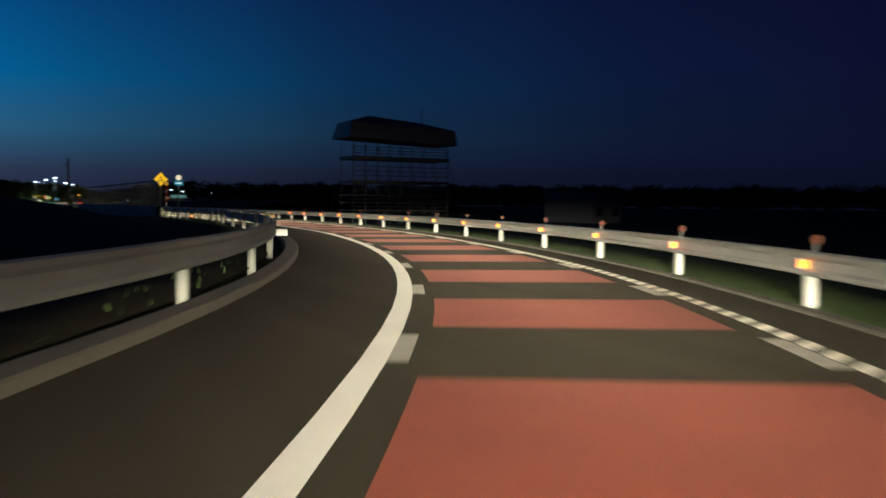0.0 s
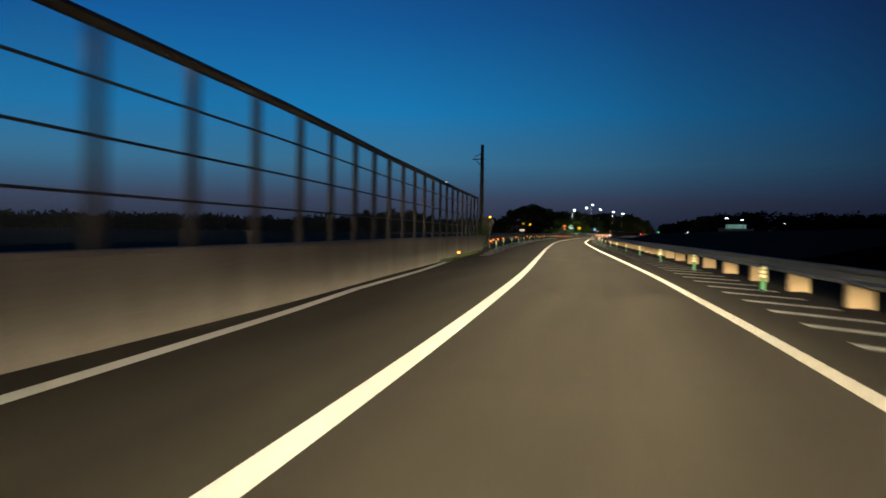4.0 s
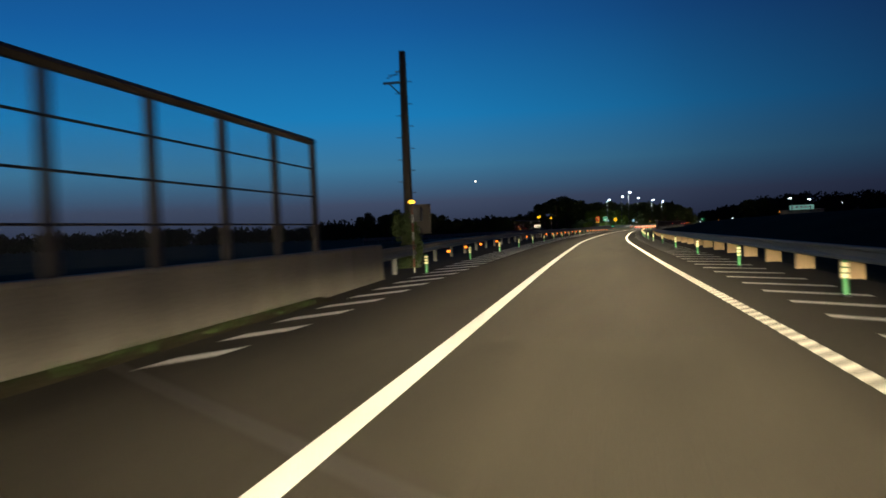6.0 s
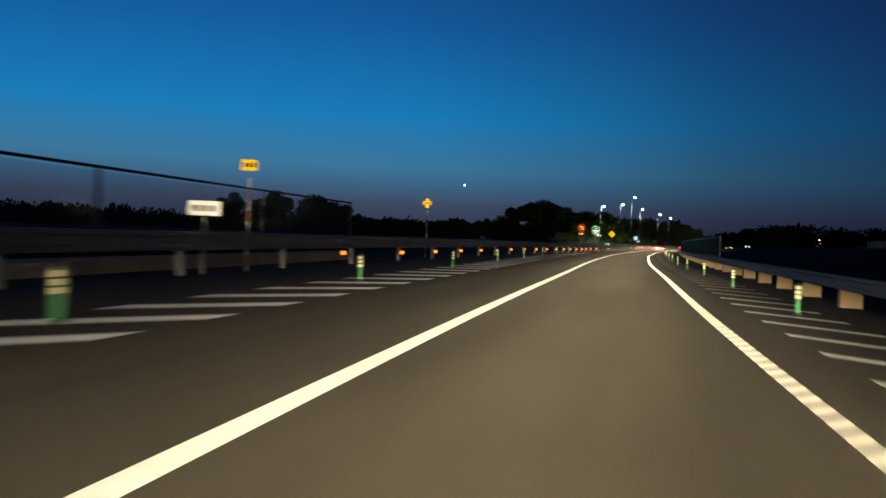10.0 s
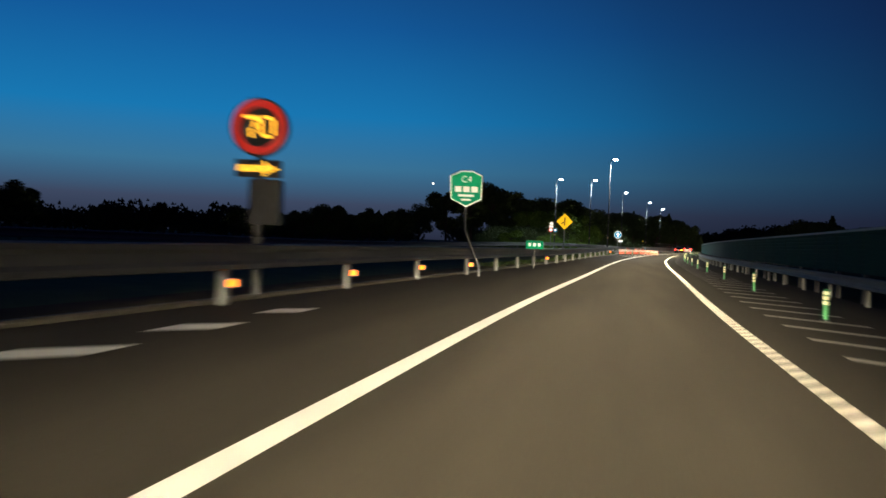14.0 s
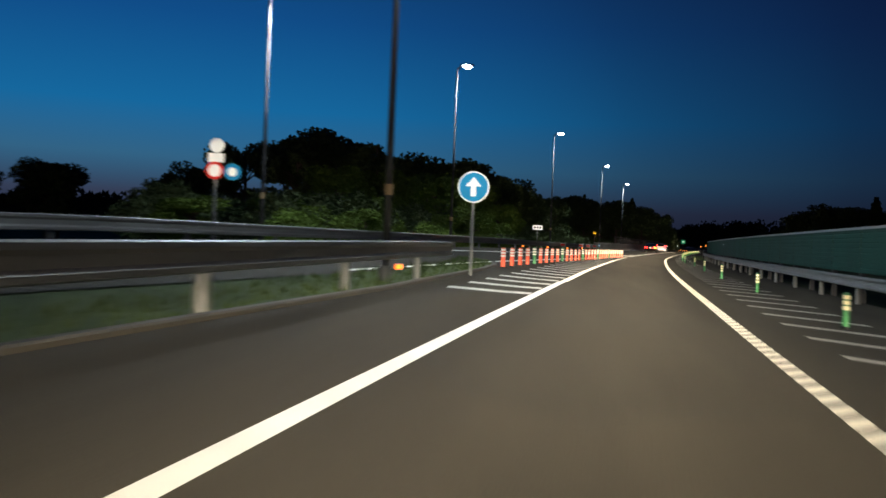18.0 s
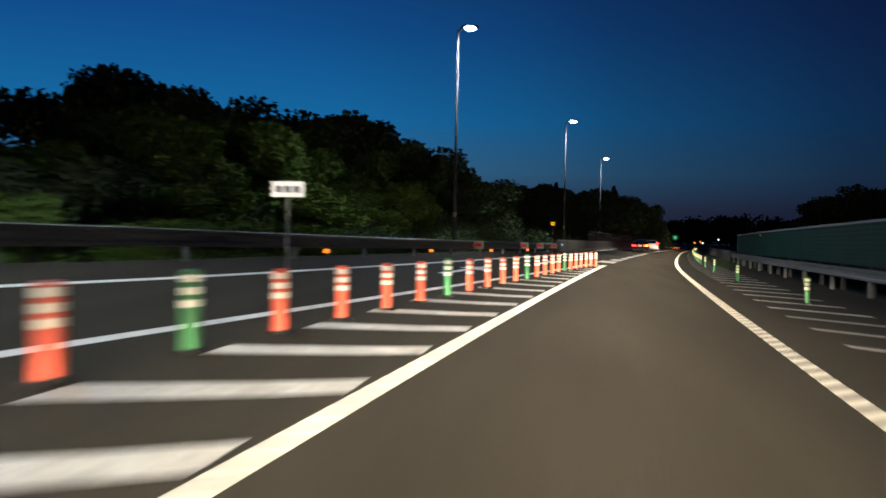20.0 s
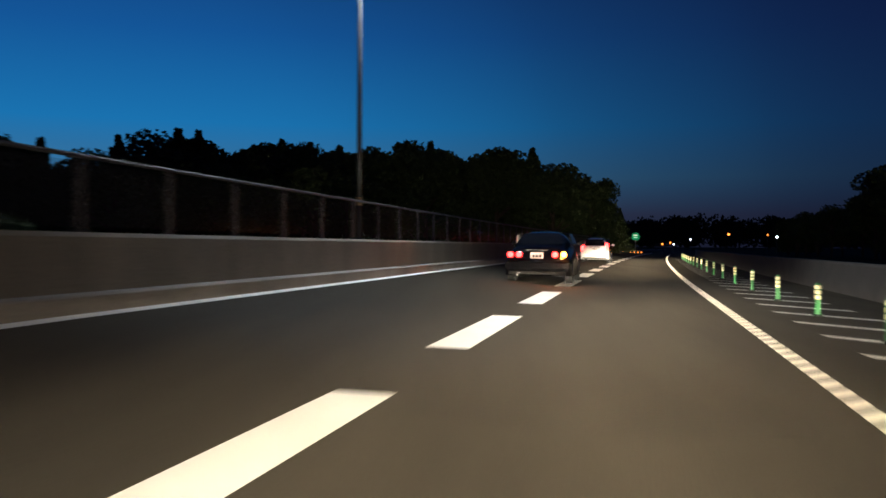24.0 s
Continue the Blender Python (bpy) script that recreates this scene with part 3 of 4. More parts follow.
post = mesh("post", bm, dark_steel)
for y in ys:
    part("post", post, dark_steel, ob).matrix_world = stand(y, 5.38)
part("cap", ribbon(bmesh.new(), steps(140, 335.8, 3), [(-.04, 1.66), (-.04, 1.72), (.08, 1.72), (.08, 1.66)], const(5.3)), grey_steel, ob)


# ---- small road furniture ----
def delineator(name, label, mat, height, r, group, bands=3, band_mat=None):
    ob = thing(name, label, "delineator post", group=group)
    bm = bmesh.new()
    rod(bm, (0, 0, 0), (0, 0, .035), r * 1.9, r * 1.7, 16)
    part("base", bm, rubber, ob)
    bm = bmesh.new()
    rod(bm, (0, 0, .03), (0, 0, height - .02), r, seg=16)
    rod(bm, (0, 0, height - .02), (0, 0, height), r, r * .6, 16)
    part("tube", bm, mat, ob, smooth=False)
    for k in range(bands):
        bm = bmesh.new()
        z = height - .07 - k * height * .15
        rod(bm, (0, 0, z - .028), (0, 0, z + .028), r + .004, seg=16)
        part("band", bm, band_mat or band, ob, "pale reflective band")
    return ob


first = delineator("delineator_post", "green flexible delineator post with pale bands", green_rubber, .53, .045, "green delineators")
first.matrix_world = stand(-20.2, 3.15)
RIGHT_POSTS = [-10.6, -.9, 8.7, 17.9, 27.5, 37.1] + [46.7 + 9.63 * k for k in range(14)] + [181.4, 191.3, 200.9, 210.5, 219.0, 226.9, 235.9, 245.6, 255.3, 265.0, 275.0, 285.0, 295.5, 305.2, 314.8, 322.4, 328.4, 332.4] + [336.2 + 4.1 * k for k in range(24)]
for y in RIGHT_POSTS:
    copy_thing(first, stand(y, 3.28 if y < 300 else 2.98, turn=random.uniform(0, 90)))
for y in [38.2] + [47.9 + 9.6 * k for k in range(12)] + [163.5]:
    copy_thing(first, stand(y, curve(((38, -4.8), (48, -5.0), (76, -4.88), (105, -4.75), (160, -4.8)), y)))
pole_o = delineator("lane_post", "orange flexible lane post with three white bands", orange_rubber, .63, .072, "lane posts", 3, lane_band)
pole_g = delineator("lane_post", "green flexible lane post with three white bands", green_rubber, .66, .07, "lane posts", 3, lane_band)
LANE_D = ((268, -3.85), (279, -3.5), (288, -3.12), (294.5, -2.88), (302.4, -2.6), (309, -2.42), (314.2, -2.22), (318.95, -1.98))
LANE_Y = [318.95 - 1.656 * k for k in range(31)]
pole_o.matrix_world, pole_g.matrix_world = stand(LANE_Y[0], curve(LANE_D, LANE_Y[0])), stand(LANE_Y[6], curve(LANE_D, LANE_Y[6]))
for k, y in enumerate(LANE_Y):
    if k not in (0, 6):
        copy_thing(pole_g if k % 5 == 1 and k > 1 else pole_o, stand(y, curve(LANE_D, y), turn=random.uniform(0, 90)))


def rail_marker(label):
    ob = thing("rail_marker", label, "marker light", group="rail markers")
    part("housing", box(bmesh.new(), (0, .02, 0), (.15, .05, .11), bevel=.012), white_steel, ob)
    # a reflector, made to glow as if caught by the headlamps
    part("lens", box(bmesh.new(), (0, -.012, 0), (.12, .02, .085), bevel=.008), reflector_glow, ob, "orange reflector lens with its glow put in")
    return ob


mk = rail_marker("small orange marker on the guard rail")
mk.matrix_world = stand(-126.82 - 4.12, 2.58, .50)
for y in [-126.82 + 4.12 * k for k in range(25)]:
    copy_thing(mk, stand(y, curve(RRAIL_A, y) - .13, .50))
for y in [116.3 + 4.6 * k for k in range(17)]:
    copy_thing(mk, stand(y, curve(LRAIL_B, y) + .12, .28))
for y, d, z in ((-25.5, -3.55, .22), (17.8, -4.9, .22), (49.5, -6.1, .3), (56, -6.4, .3), (62, -6.5, .3), (70.5, -6.65, .3), (92, -6.8, .3), (111, -6.9, .3), (208, -4.1, .3), (257, -3.9, .3)):
    copy_thing(mk, stand(y, d, z))
for y in (298.3, 307.2, 316.1, 325.0):
    copy_thing(mk, stand(y, curve(FAR_RAIL, y) + .2, .2))

for y in (-88.0, -66.4, -44.5):
    ob = thing("rail_plate", "white reflective plate on the curved guard rail", "reflector", stand(y, -3.98, .22), "rail plates")
    part("plate", box(bmesh.new(), (0, 0, .1), (.46, .02, .18), turn=Matrix.Rotation(radians(-12), 4, "Z"), bevel=.006), white_sign, ob)
    part("bracket", rod(bmesh.new(), (0, .02, .1), (-.12, .05, .1), .012, seg=6), grey_steel, ob)

top_plate = thing("rail_reflector", "small dull red reflector disc above the rail", "reflector", stand(-130.94, 2.7, .61), "rail reflectors")
bm = bmesh.new()
disc(bm, (0, 0, .15), .05, .02, 16)
part("disc", bm, dull_red, top_plate)
part("stem", rod(bmesh.new(), (0, .02, -.02), (0, .02, .14), .012, seg=8), grey_steel, top_plate)
for y in [-126.82 + 4.12 * k for k in range(25)]:
    copy_thing(top_plate, stand(y, curve(RRAIL_A, y), .61))


# ---- signs ----
def sign_post(ob, h, r=.04, x=0.0, y=.06):
    part("post", rod(bmesh.new(), (x, y, -.2), (x, y, h), r, seg=12), galvanised, ob)


def letters(ob, text, size, c, mat, depth=.006):
    data = bpy.data.curves.new("letters", "FONT")
    data.body, data.size, data.extrude = text, size, depth
    data.align_x, data.align_y = "CENTER", "CENTER"
    t = new("letters", data)
    t.data.materials.append(mat)
    t.parent = ob
    t.matrix_local = pose(*c, 90, 0, 0)
    return t


def diamond(label, m, z, half, symbol):
    ob = thing("warning_sign", label, "road sign", m)
    sign_post(ob, z + half * .6)
    part("rim", plate(bmesh.new(), [(0, z - half), (half, z), (0, z + half), (-half, z)], -.004, .02), black_sign, ob)
    g = half * .94
    part("face", plate(bmesh.new(), [(0, z - g), (g, z), (0, z + g), (-g, z)], -.010, .005), yellow_sign, ob, "yellow diamond face")
    bm = bmesh.new()
    for pts in symbol:
        plate(bm, [(x * half, z + v * half) for x, v in pts], -.016, .005)
    part("symbol", bm, black_sign, ob, "black arrow symbol")
    return ob


BEND = [((.10, -.42), (.22, -.42), (.22, -.18), (-.02, .10), (-.02, .22), (-.14, .22), (-.14, .05), (.10, -.22)), ((-.24, .20), (.08, .20), (-.08, .46))]
MERGE = [((-.05, -.42), (.07, -.42), (.07, .5), (-.05, .5)), ((-.42, -.22), (-.36, -.30), (-.03, -.05), (-.03, .06))]
diamond("yellow diamond warning sign with a winding arrow", Matrix.Translation((-2.05, -15.8, 0)), 2.97, .565, BEND)
diamond("yellow diamond warning sign for a side road joining", Matrix.Translation((-5.26, 222.2, 0)) @ pose(0, 0, .1, 0, 0, 6), 2.4, .54, MERGE)

ob = thing("arrow_sign", "round sign over a blue arrow plate on one post", "road sign", Matrix.Translation((-2.0, -24.6, 0)))
sign_post(ob, 3.0)
part("round_plate", disc(bmesh.new(), (0, 0, 2.88), .19, .02), white_sign, ob, "pale round plate")
part("arrow_plate", box(bmesh.new(), (0, 0, 2.50), (.58, .02, .32), bevel=.008), blue_sign, ob, "blue plate")
part("arrow", plate(plate(bmesh.new(), [(-.22, 2.465), (.06, 2.465), (.06, 2.535), (-.22, 2.535)], -.016, .004), [(.06, 2.40), (.24, 2.50), (.06, 2.60)], -.016, .004), white_sign, ob, "white arrow")

ob = thing("striped_marker", "yellow square marker on a red and white pole", "marker post", stand(-16.0, -3.9, .0))
for k in range(6):
    part("pole_section", rod(bmesh.new(), (0, 0, .9 + k * .25), (0, 0, 1.15 + k * .25), .03, seg=10), red_sign if k % 2 else white_sign, ob)
part("foot", rod(bmesh.new(), (0, 0, -.05), (0, 0, .9), .03, seg=10), galvanised, ob)
part("plate", box(bmesh.new(), (0, -.02, 2.62), (.24, .02, .24), bevel=.006), yellow_sign, ob, "yellow square plate")
part("hole", box(bmesh.new(), (0, -.034, 2.62), (.10, .006, .10)), black_sign, ob)

# LED speed sign
ob = thing("led_speed_sign", "round LED speed sign with a lit arrow panel below", "road sign", Matrix.Translation((-7.05, 177.4, 0.15)) @ pose(0, 0, 0, 0, 0, 8))
sign_post(ob, 2.0, .06, 0, .1)
part("cabinet", box(bmesh.new(), (.08, .16, 1.35), (.42, .28, .62), bevel=.015), dark_steel, ob, "grey control cabinet")
part("backing", disc(bmesh.new(), (0, .02, 2.36), .40, .10, 40), dark_steel, ob)
bm = bmesh.new()
loops = []
for r, yy in ((.37, -.034), (.37, -.046), (.27, -.046), (.27, -.034)):
    loops.append([bm.verts.new((r * math.cos(radians(9 * a)), yy, 2.36 + r * math.sin(radians(9 * a)))) for a in range(40)])
for p, q in zip(loops, loops[1:]):
    for a in range(40):
        bm.faces.new((p[a], p[(a + 1) % 40], q[(a + 1) % 40], q[a]))
part("ring", bm, red_led, ob, "glowing red ring")
DIGITS = {"7": ("11111", "00001", "00010", "00010", "00100", "00100", "00100"), "0": ("01110", "10001", "10001", "10001", "10001", "10001", "01110")}
for n, ch in enumerate("70"):
    bm = bmesh.new()
    for r, row in enumerate(DIGITS[ch]):
        for c, on in enumerate(row):
            if on == "1":
                for i in (0, 1):
                    for j in (0, 1):
                        box(bm, (-.20 + n * .215 + c * .042 + i * .019, -.04, 2.50 - r * .042 - j * .019), (.015, .012, .015))
    part("digit", bm, amber_led, ob, "amber dot-matrix digit")
part("arrow_panel", box(bmesh.new(), (0, .02, 1.80), (.62, .08, .24), bevel=.01), dark_steel, ob)
bm = bmesh.new()
for i in range(16):
    for j in range(7):
        if (abs(j - 3) <= 0 and i < 10) or (abs(j - 3) <= 1 and i < 10) or (i >= 10 and abs(j - 3) <= (15 - i) * .65):
            box(bm, (-.26 + i * .035, -.03, 1.80 + (j - 3) * .03), (.02, .012, .02))
part("arrow", bm, amber_led, ob, "amber dot-matrix arrow")

# green route sign
ob = thing("route_sign", "green six-sided route sign on a bent pole", "road sign", Matrix.Translation((-6.2, 189.7, 0)) @ pose(0, 0, .1, 0, 0, 8))
HEX = [(0, -.48), (.40, -.28), (.42, .34), (.16, .46), (-.16, .46), (-.42, .34), (-.40, -.28)]
part("rim", plate(bmesh.new(), [(x * 1.04, 2.38 + z * 1.04) for x, z in HEX], 0, .02), white_sign, ob)
part("face", plate(bmesh.new(), [(x * .97, 2.38 + z * .97) for x, z in HEX], -.008, .006), green_sign, ob, "green face")
letters(ob, "C4", .24, (0, -.016, 2.62), white_sign)
bm = bmesh.new()
for x in (-.22, 0, .22):
    box(bm, (x, -.014, 2.36), (.17, .004, .15))
box(bm, (0, -.014, 2.19), (.42, .004, .06))
box(bm, (0, -.014, 2.08), (.26, .004, .05))
part("bars", bm, white_sign, ob, "rows of unreadable white writing")
bm = bmesh.new()
rod(bm, (0, .05, 2.6), (0, .05, 1.25), .035)
rod(bm, (0, .05, 1.25), (.42, .05, .3), .035)
rod(bm, (.42, .05, .3), (.42, .05, -.2), .035)
part("bent_pole", bm, galvanised, ob)

# plates and markers along the left rail
def small_plate(label, m, z, w, h, mat, striped=False):
    ob = thing("roadside_plate", label, "road sign", m)
    if striped:
        n = int(z / .22)
        for k in range(n):
            part("pole_section", rod(bmesh.new(), (0, .03, k * .22 - .1), (0, .03, k * .22 + .12), .025, seg=8), dull_red if k % 2 else grey_steel, ob)
    else:
        sign_post(ob, z, .025, 0, .03)
    part("plate", box(bmesh.new(), (0, 0, z), (w, .02, h), bevel=.006), mat, ob)
    bm = bmesh.new()
    for k in (-1, 0, 1):
        box(bm, (k * w * .27, -.013, z), (w * .17, .004, h * .4))
    part("bars", bm, white_sign if mat in (blue_sign, green_sign) else black_sign, ob, "short unreadable writing")
    return ob


small_plate("white plate on a thin post behind the rail", Matrix.Translation((-9.34, 103.1, 0.2)), 1.2, .62, .26, white_sign)
small_plate("yellow plate on a red and white pole", Matrix.Translation((-9.37, 105.0, 0.2)), 2.13, .34, .22, yellow_sign, striped=True)
ob = small_plate("yellow cross-shaped marker on a red and white pole", Matrix.Translation((-9.96, 123.05, 0.2)), 2.18, .36, .14, yellow_sign, striped=True)
part("cross_arm", box(bmesh.new(), (0, .004, 2.18), (.14, .02, .36), bevel=.006), yellow_sign, ob)
small_plate("green distance plate with white writing at rail height", Matrix.Translation((-5.25, 200.7, .05)) @ pose(0, 0, 0, 0, 0, 8), .97, .68, .32, green_sign)
small_plate("small white plate beyond the nose", Matrix.Translation((-1.2, 292, 0.3)), 1.55, .55, .26, white_sign)
small_plate("yellow plate on a thin red post", Matrix.Translation((3.15, 334, 0.3)), 1.9, .26, .2, yellow_sign, striped=True)
small_plate("small blue plate on the far rail", Matrix.Translation(at(337.5, -5.8)), .5, .3, .3, blue_sign)
for y in (313.4, 323.5, 328.3, 333.4):
    ob = thing("barrier_board", "white board with a red bar on the far rail", "barrier board", stand(y, curve(FAR_RAIL, y) + .22, .33), "barrier boards")
    part("board", box(bmesh.new(), (0, 0, .1), (.6, .03, .34), turn=Matrix.Rotation(radians(18), 4, "Z"), bevel=.008), white_steel, ob)
    part("bar", box(bmesh.new(), (.005, -.018, .1), (.42, .006, .13), turn=Matrix.Rotation(radians(18), 4, "Z")), red_sign, ob, "red bar")

# cluster of round signs and the blue arrow disc
ob = thing("sign_cluster", "cluster of round and small square signs on a post", "road sign", Matrix.Translation((-8.95, 264.5, 0.2)) @ pose(0, 0, 0, 0, 0, 8))
sign_post(ob, 3.1)
part("upper_disc", disc(bmesh.new(), (.02, 0, 3.1), .20, .02), white_sign, ob, "white disc")
part("square_plate", box(bmesh.new(), (0, 0, 2.77), (.44, .02, .24), bevel=.006), white_sign, ob, "pale plate")
part("red_disc", disc(bmesh.new(), (-.02, 0, 2.42), .24, .02), red_sign, ob, "red-rimmed disc")
part("red_disc_face", disc(bmesh.new(), (-.02, -.012, 2.42), .17, .006), white_sign, ob)
part("blue_disc", disc(bmesh.new(), (.46, 0, 2.40), .23, .02), blue_sign, ob, "blue disc")
part("blue_disc_face", disc(bmesh.new(), (.46, -.012, 2.40), .12, .006), white_sign, ob)
ob = thing("direction_disc", "round blue sign with a white upward arrow", "road sign", Matrix.Translation((-1.76, 262.9, 0.1)))
sign_post(ob, 2.4)
part("rim", disc(bmesh.new(), (0, 0, 2.22), .38, .02, 40), white_sign, ob)
part("face", disc(bmesh.new(), (0, -.012, 2.22), .35, .006, 40), blue_sign, ob, "blue face")
part("arrow", plate(plate(bmesh.new(), [(-.06, 2.0), (.06, 2.0), (.06, 2.24), (-.06, 2.24)], -.020, .005), [(-.19, 2.24), (.19, 2.24), (0, 2.46)], -.020, .005), white_sign, ob, "white arrow")


# ---- street lamps ----
def street_lamp(label, x, y, top, base_z, on=True):
    ob = thing("street_lamp", label, "street lamp", Matrix.Translation((x - .45, y, base_z)), "street lamps")
    h = top - base_z
    part("pole", rod(bmesh.new(), (0, 0, -.3), (0, 0, h - .15), .075, .042, 14), lamp_steel, ob, smooth=True)
    part("base_collar", rod(bmesh.new(), (0, 0, -.1), (0, 0, .3), .16, .13, 14), lamp_steel, ob)
    part("tag", rod(bmesh.new(), (0, 0, 1.62), (0, 0, 1.82), .080, seg=14), tan_block, ob, "pale yellow number band")
    bm = bmesh.new()
    rod(bm, (0, 0, h - .17), (.16, 0, h - .02), .05)
    rod(bm, (.16, 0, h - .02), (.28, 0, h + .03), .045)
    part("arm", bm, lamp_steel, ob)
    bm = bmesh.new()
    bmesh.ops.create_uvsphere(bm, u_segments=16, v_segments=8, radius=1, matrix=Matrix.Translation((.48, 0, h + .05)) @ Matrix.Diagonal((.38, .17, .09, 1)))
    part("head", bm, lamp_steel, ob, smooth=True)
    bm = bmesh.new()
    bmesh.ops.create_uvsphere(bm, u_segments=16, v_segments=8, radius=1, matrix=Matrix.Translation((.50, -.02, h + .0)) @ Matrix.Diagonal((.25, .16, .12, 1)))
    part("lens", bm, lamp_light, ob, "bright cold-white lens", smooth=True)
    spot("street_light", (x + .30, y, top - .14), (x + 1.0, y - .5, 0), 4300, (.80, .95, 1.0), 160 if y < 330 else 118, .4, .2)
    return ob


LAMPS = ((-8.31, 267.8, 8.41, .4), (-4.88, 286.1, 9.69, .3), (-2.33, 257.7, 9.81, .2), (-.49, 314.85, 9.88, .4), (4.4, 342.9, 9.76, .4), (8.38, 371.3, 9.74, .4))
for x, y, top, bz in LAMPS:
    street_lamp("tall grey street lamp with a bright white head", x, y, top, bz)

# ---- left roadside: pole with box ----
ob = thing("utility_pole", "dark utility pole with a crossarm, boards and step bolts", "utility pole", Matrix.Translation((-6.5, 42.4, -.1)))
part("pole", rod(bmesh.new(), (0, 0, -.3), (0, 0, 7.2), .17, .11, 16), wood_pole, ob, smooth=True)
part("crossarm", box(bmesh.new(), (-.3, 0, 6.2), (.75, .07, .07), bevel=.008), dark_steel, ob)
part("brace", rod(bmesh.new(), (-.5, 0, 6.2), (-.05, 0, 5.75), .02), dark_steel, ob)
part("antenna", rod(rod(bmesh.new(), (-.55, 0, 6.35), (-.1, 0, 6.55), .012), (-.5, 0, 6.45), (-.15, 0, 6.45), .012), dark_steel, ob)
for k in range(12):
    part("step_bolt", rod(bmesh.new(), (-.1, 0, 2.6 + k * .36), (-.28 if k % 2 else .28, 0, 2.6 + k * .36), .012, seg=6), dark_steel, ob)
part("board", box(bmesh.new(), (.45, -.12, 1.72), (.62, .05, .95), bevel=.012), brown_steel, ob, "grey board on the pole")
part("meter_box", box(bmesh.new(), (.25, -.2, 1.2), (.35, .25, .5), bevel=.015), dark_steel, ob)
ob = thing("warning_lamp_post", "dull red and grey post with a small amber lamp", "marker post", Matrix.Translation((-5.4, 38.6, -.05)))
for k in range(8):
    part("pole_section", rod(bmesh.new(), (0, 0, k * .25), (0, 0, k * .25 + .25), .022, seg=10), dull_red if k % 2 else grey_steel, ob)
part("lamp", box(bmesh.new(), (0, 0, 2.1), (.17, .1, .1), bevel=.03), amber_led, ob, "lit amber lamp")
part("box", box(bmesh.new(), (.1, .1, 1.75), (.3, .2, .4), bevel=.02), dark_steel, ob)

# ---- scaffold tower beside the curve ----
tower = thing("scaffold_tower", "dark scaffold tower with a broad covered top deck", "tower", Matrix.Translation((10.8, -33.6, 0.0)) @ pose(0, 0, 0, 0, 0, 3))
bm = bmesh.new()
vs = [bm.verts.new(p) for p in ((-3.95, -1.5, 5.42), (3.85, -1.5, 5.12), (3.85, 1.7, 5.12), (-3.95, 1.7, 5.42), (-3.75, -1.3, 6.42), (3.7, -1.4, 6.12), (3.7, 1.5, 6.2), (-3.6, 1.5, 6.5), (-2.2, -.4, 6.92), (1.6, -.4, 6.62))]
for f in ((0, 1, 5, 4), (1, 2, 6, 5), (2, 3, 7, 6), (3, 0, 4, 7), (4, 5, 9, 8), (5, 6, 9), (6, 7, 8, 9), (7, 4, 8), (3, 2, 1, 0)):
    bm.faces.new([vs[i] for i in f])
part("roof", bm, dark_steel, tower, "dark sheet-covered top")
for z, t in ((4.15, .22), (2.62, .16), (1.75, .07), (1.25, .06), (.75, .06)):
    part("deck", box(bmesh.new(), (-.1, 0, z), (7.0, 2.4, t), bevel=.02), dark_steel, tower)
for i in range(9):
    for yy in (-1.1, 1.1):
        part("upright", rod(bmesh.new(), (-3.5 + i * .85, yy, -.2), (-3.5 + i * .85, yy, 5.2), .028, seg=8), dark_steel, tower)
for z in (.4, 1.0, 1.5, 2.1, 2.35, 3.0, 3.3, 3.6, 4.45, 4.65, 4.85):
    part("ledger", rod(bmesh.new(), (-3.6, -1.12, z), (3.4, -1.12, z), .022, seg=6), dark_steel, tower)
for i in range(8):
    for z in (0, 2.7):
        a = (-3.5 + i * .85, -1.14, z if i % 2 else z + 2.2)
        b = (-3.5 + (i + 1) * .85, -1.14, z + 2.2 if i % 2 else z)
        part("brace", rod(bmesh.new(), a, b, .018, seg=6), dark_steel, tower)
for s in (-1, 1):
    part("guy_rope", rod(bmesh.new(), (s * 3.6, 0, 5.1), (s * 5.0, -.5, -.1), .015, seg=6), dark_steel, tower)
part("mast", rod(bmesh.new(), (1.9, 0, 6.3), (1.9, 0, 7.6), .025, seg=6), dark_steel, tower)

# ---- far buildings and lights ----
def house(label, x, y, w, d, h, mat, turn=0):
    ob = thing("house", label, "building", Matrix.Translation((x, y, -.2)) @ pose(0, 0, 0, 0, 0, turn))
    part("wall", box(bmesh.new(), (0, 0, h * .33), (w, d, h * .68), bevel=.03), mat, ob)
    bm = bmesh.new()
    plate(bm, [(-w * .56, h * .66), (w * .56, h * .66), (w * .4, h), (-w * .4, h)], -d * .55, d * 1.1)
    part("roof", bm, dark_steel, ob)
    for k in (-.28, .28):
        win = part("window", box(bmesh.new(), (w * k, -d / 2, h * .36), (w * .2, .05, h * .26)), car_glass, ob)
    return ob


house("dark low house beyond the curve", 29.5, -28, 4.4, 4.5, 2.6, dark_steel, 25)
ob = thing("roadside_shop", "low building with a lit pale-green sign face", "building", Matrix.Translation((35, 224, -.1)) @ pose(0, 0, 0, 0, 0, -8))
part("wall", box(bmesh.new(), (0, 2, 1.5), (9, 5, 3.2), bevel=.03), concrete, ob)
part("sign_face", box(bmesh.new(), (0, -.6, 3.55), (5.0, .12, 1.0), bevel=.02), window_light, ob, "lit pale-green sign face")
part("sign_leg", rod(rod(bmesh.new(), (-2, -.5, 0), (-2, -.5, 3.2), .06), (2, -.5, 0), (2, -.5, 3.2), .06), grey_steel, ob)
bm = bmesh.new()
for k in range(5):
    box(bm, (-1.9 + k * .9, -.67, 3.6), (.55, .01, .4))
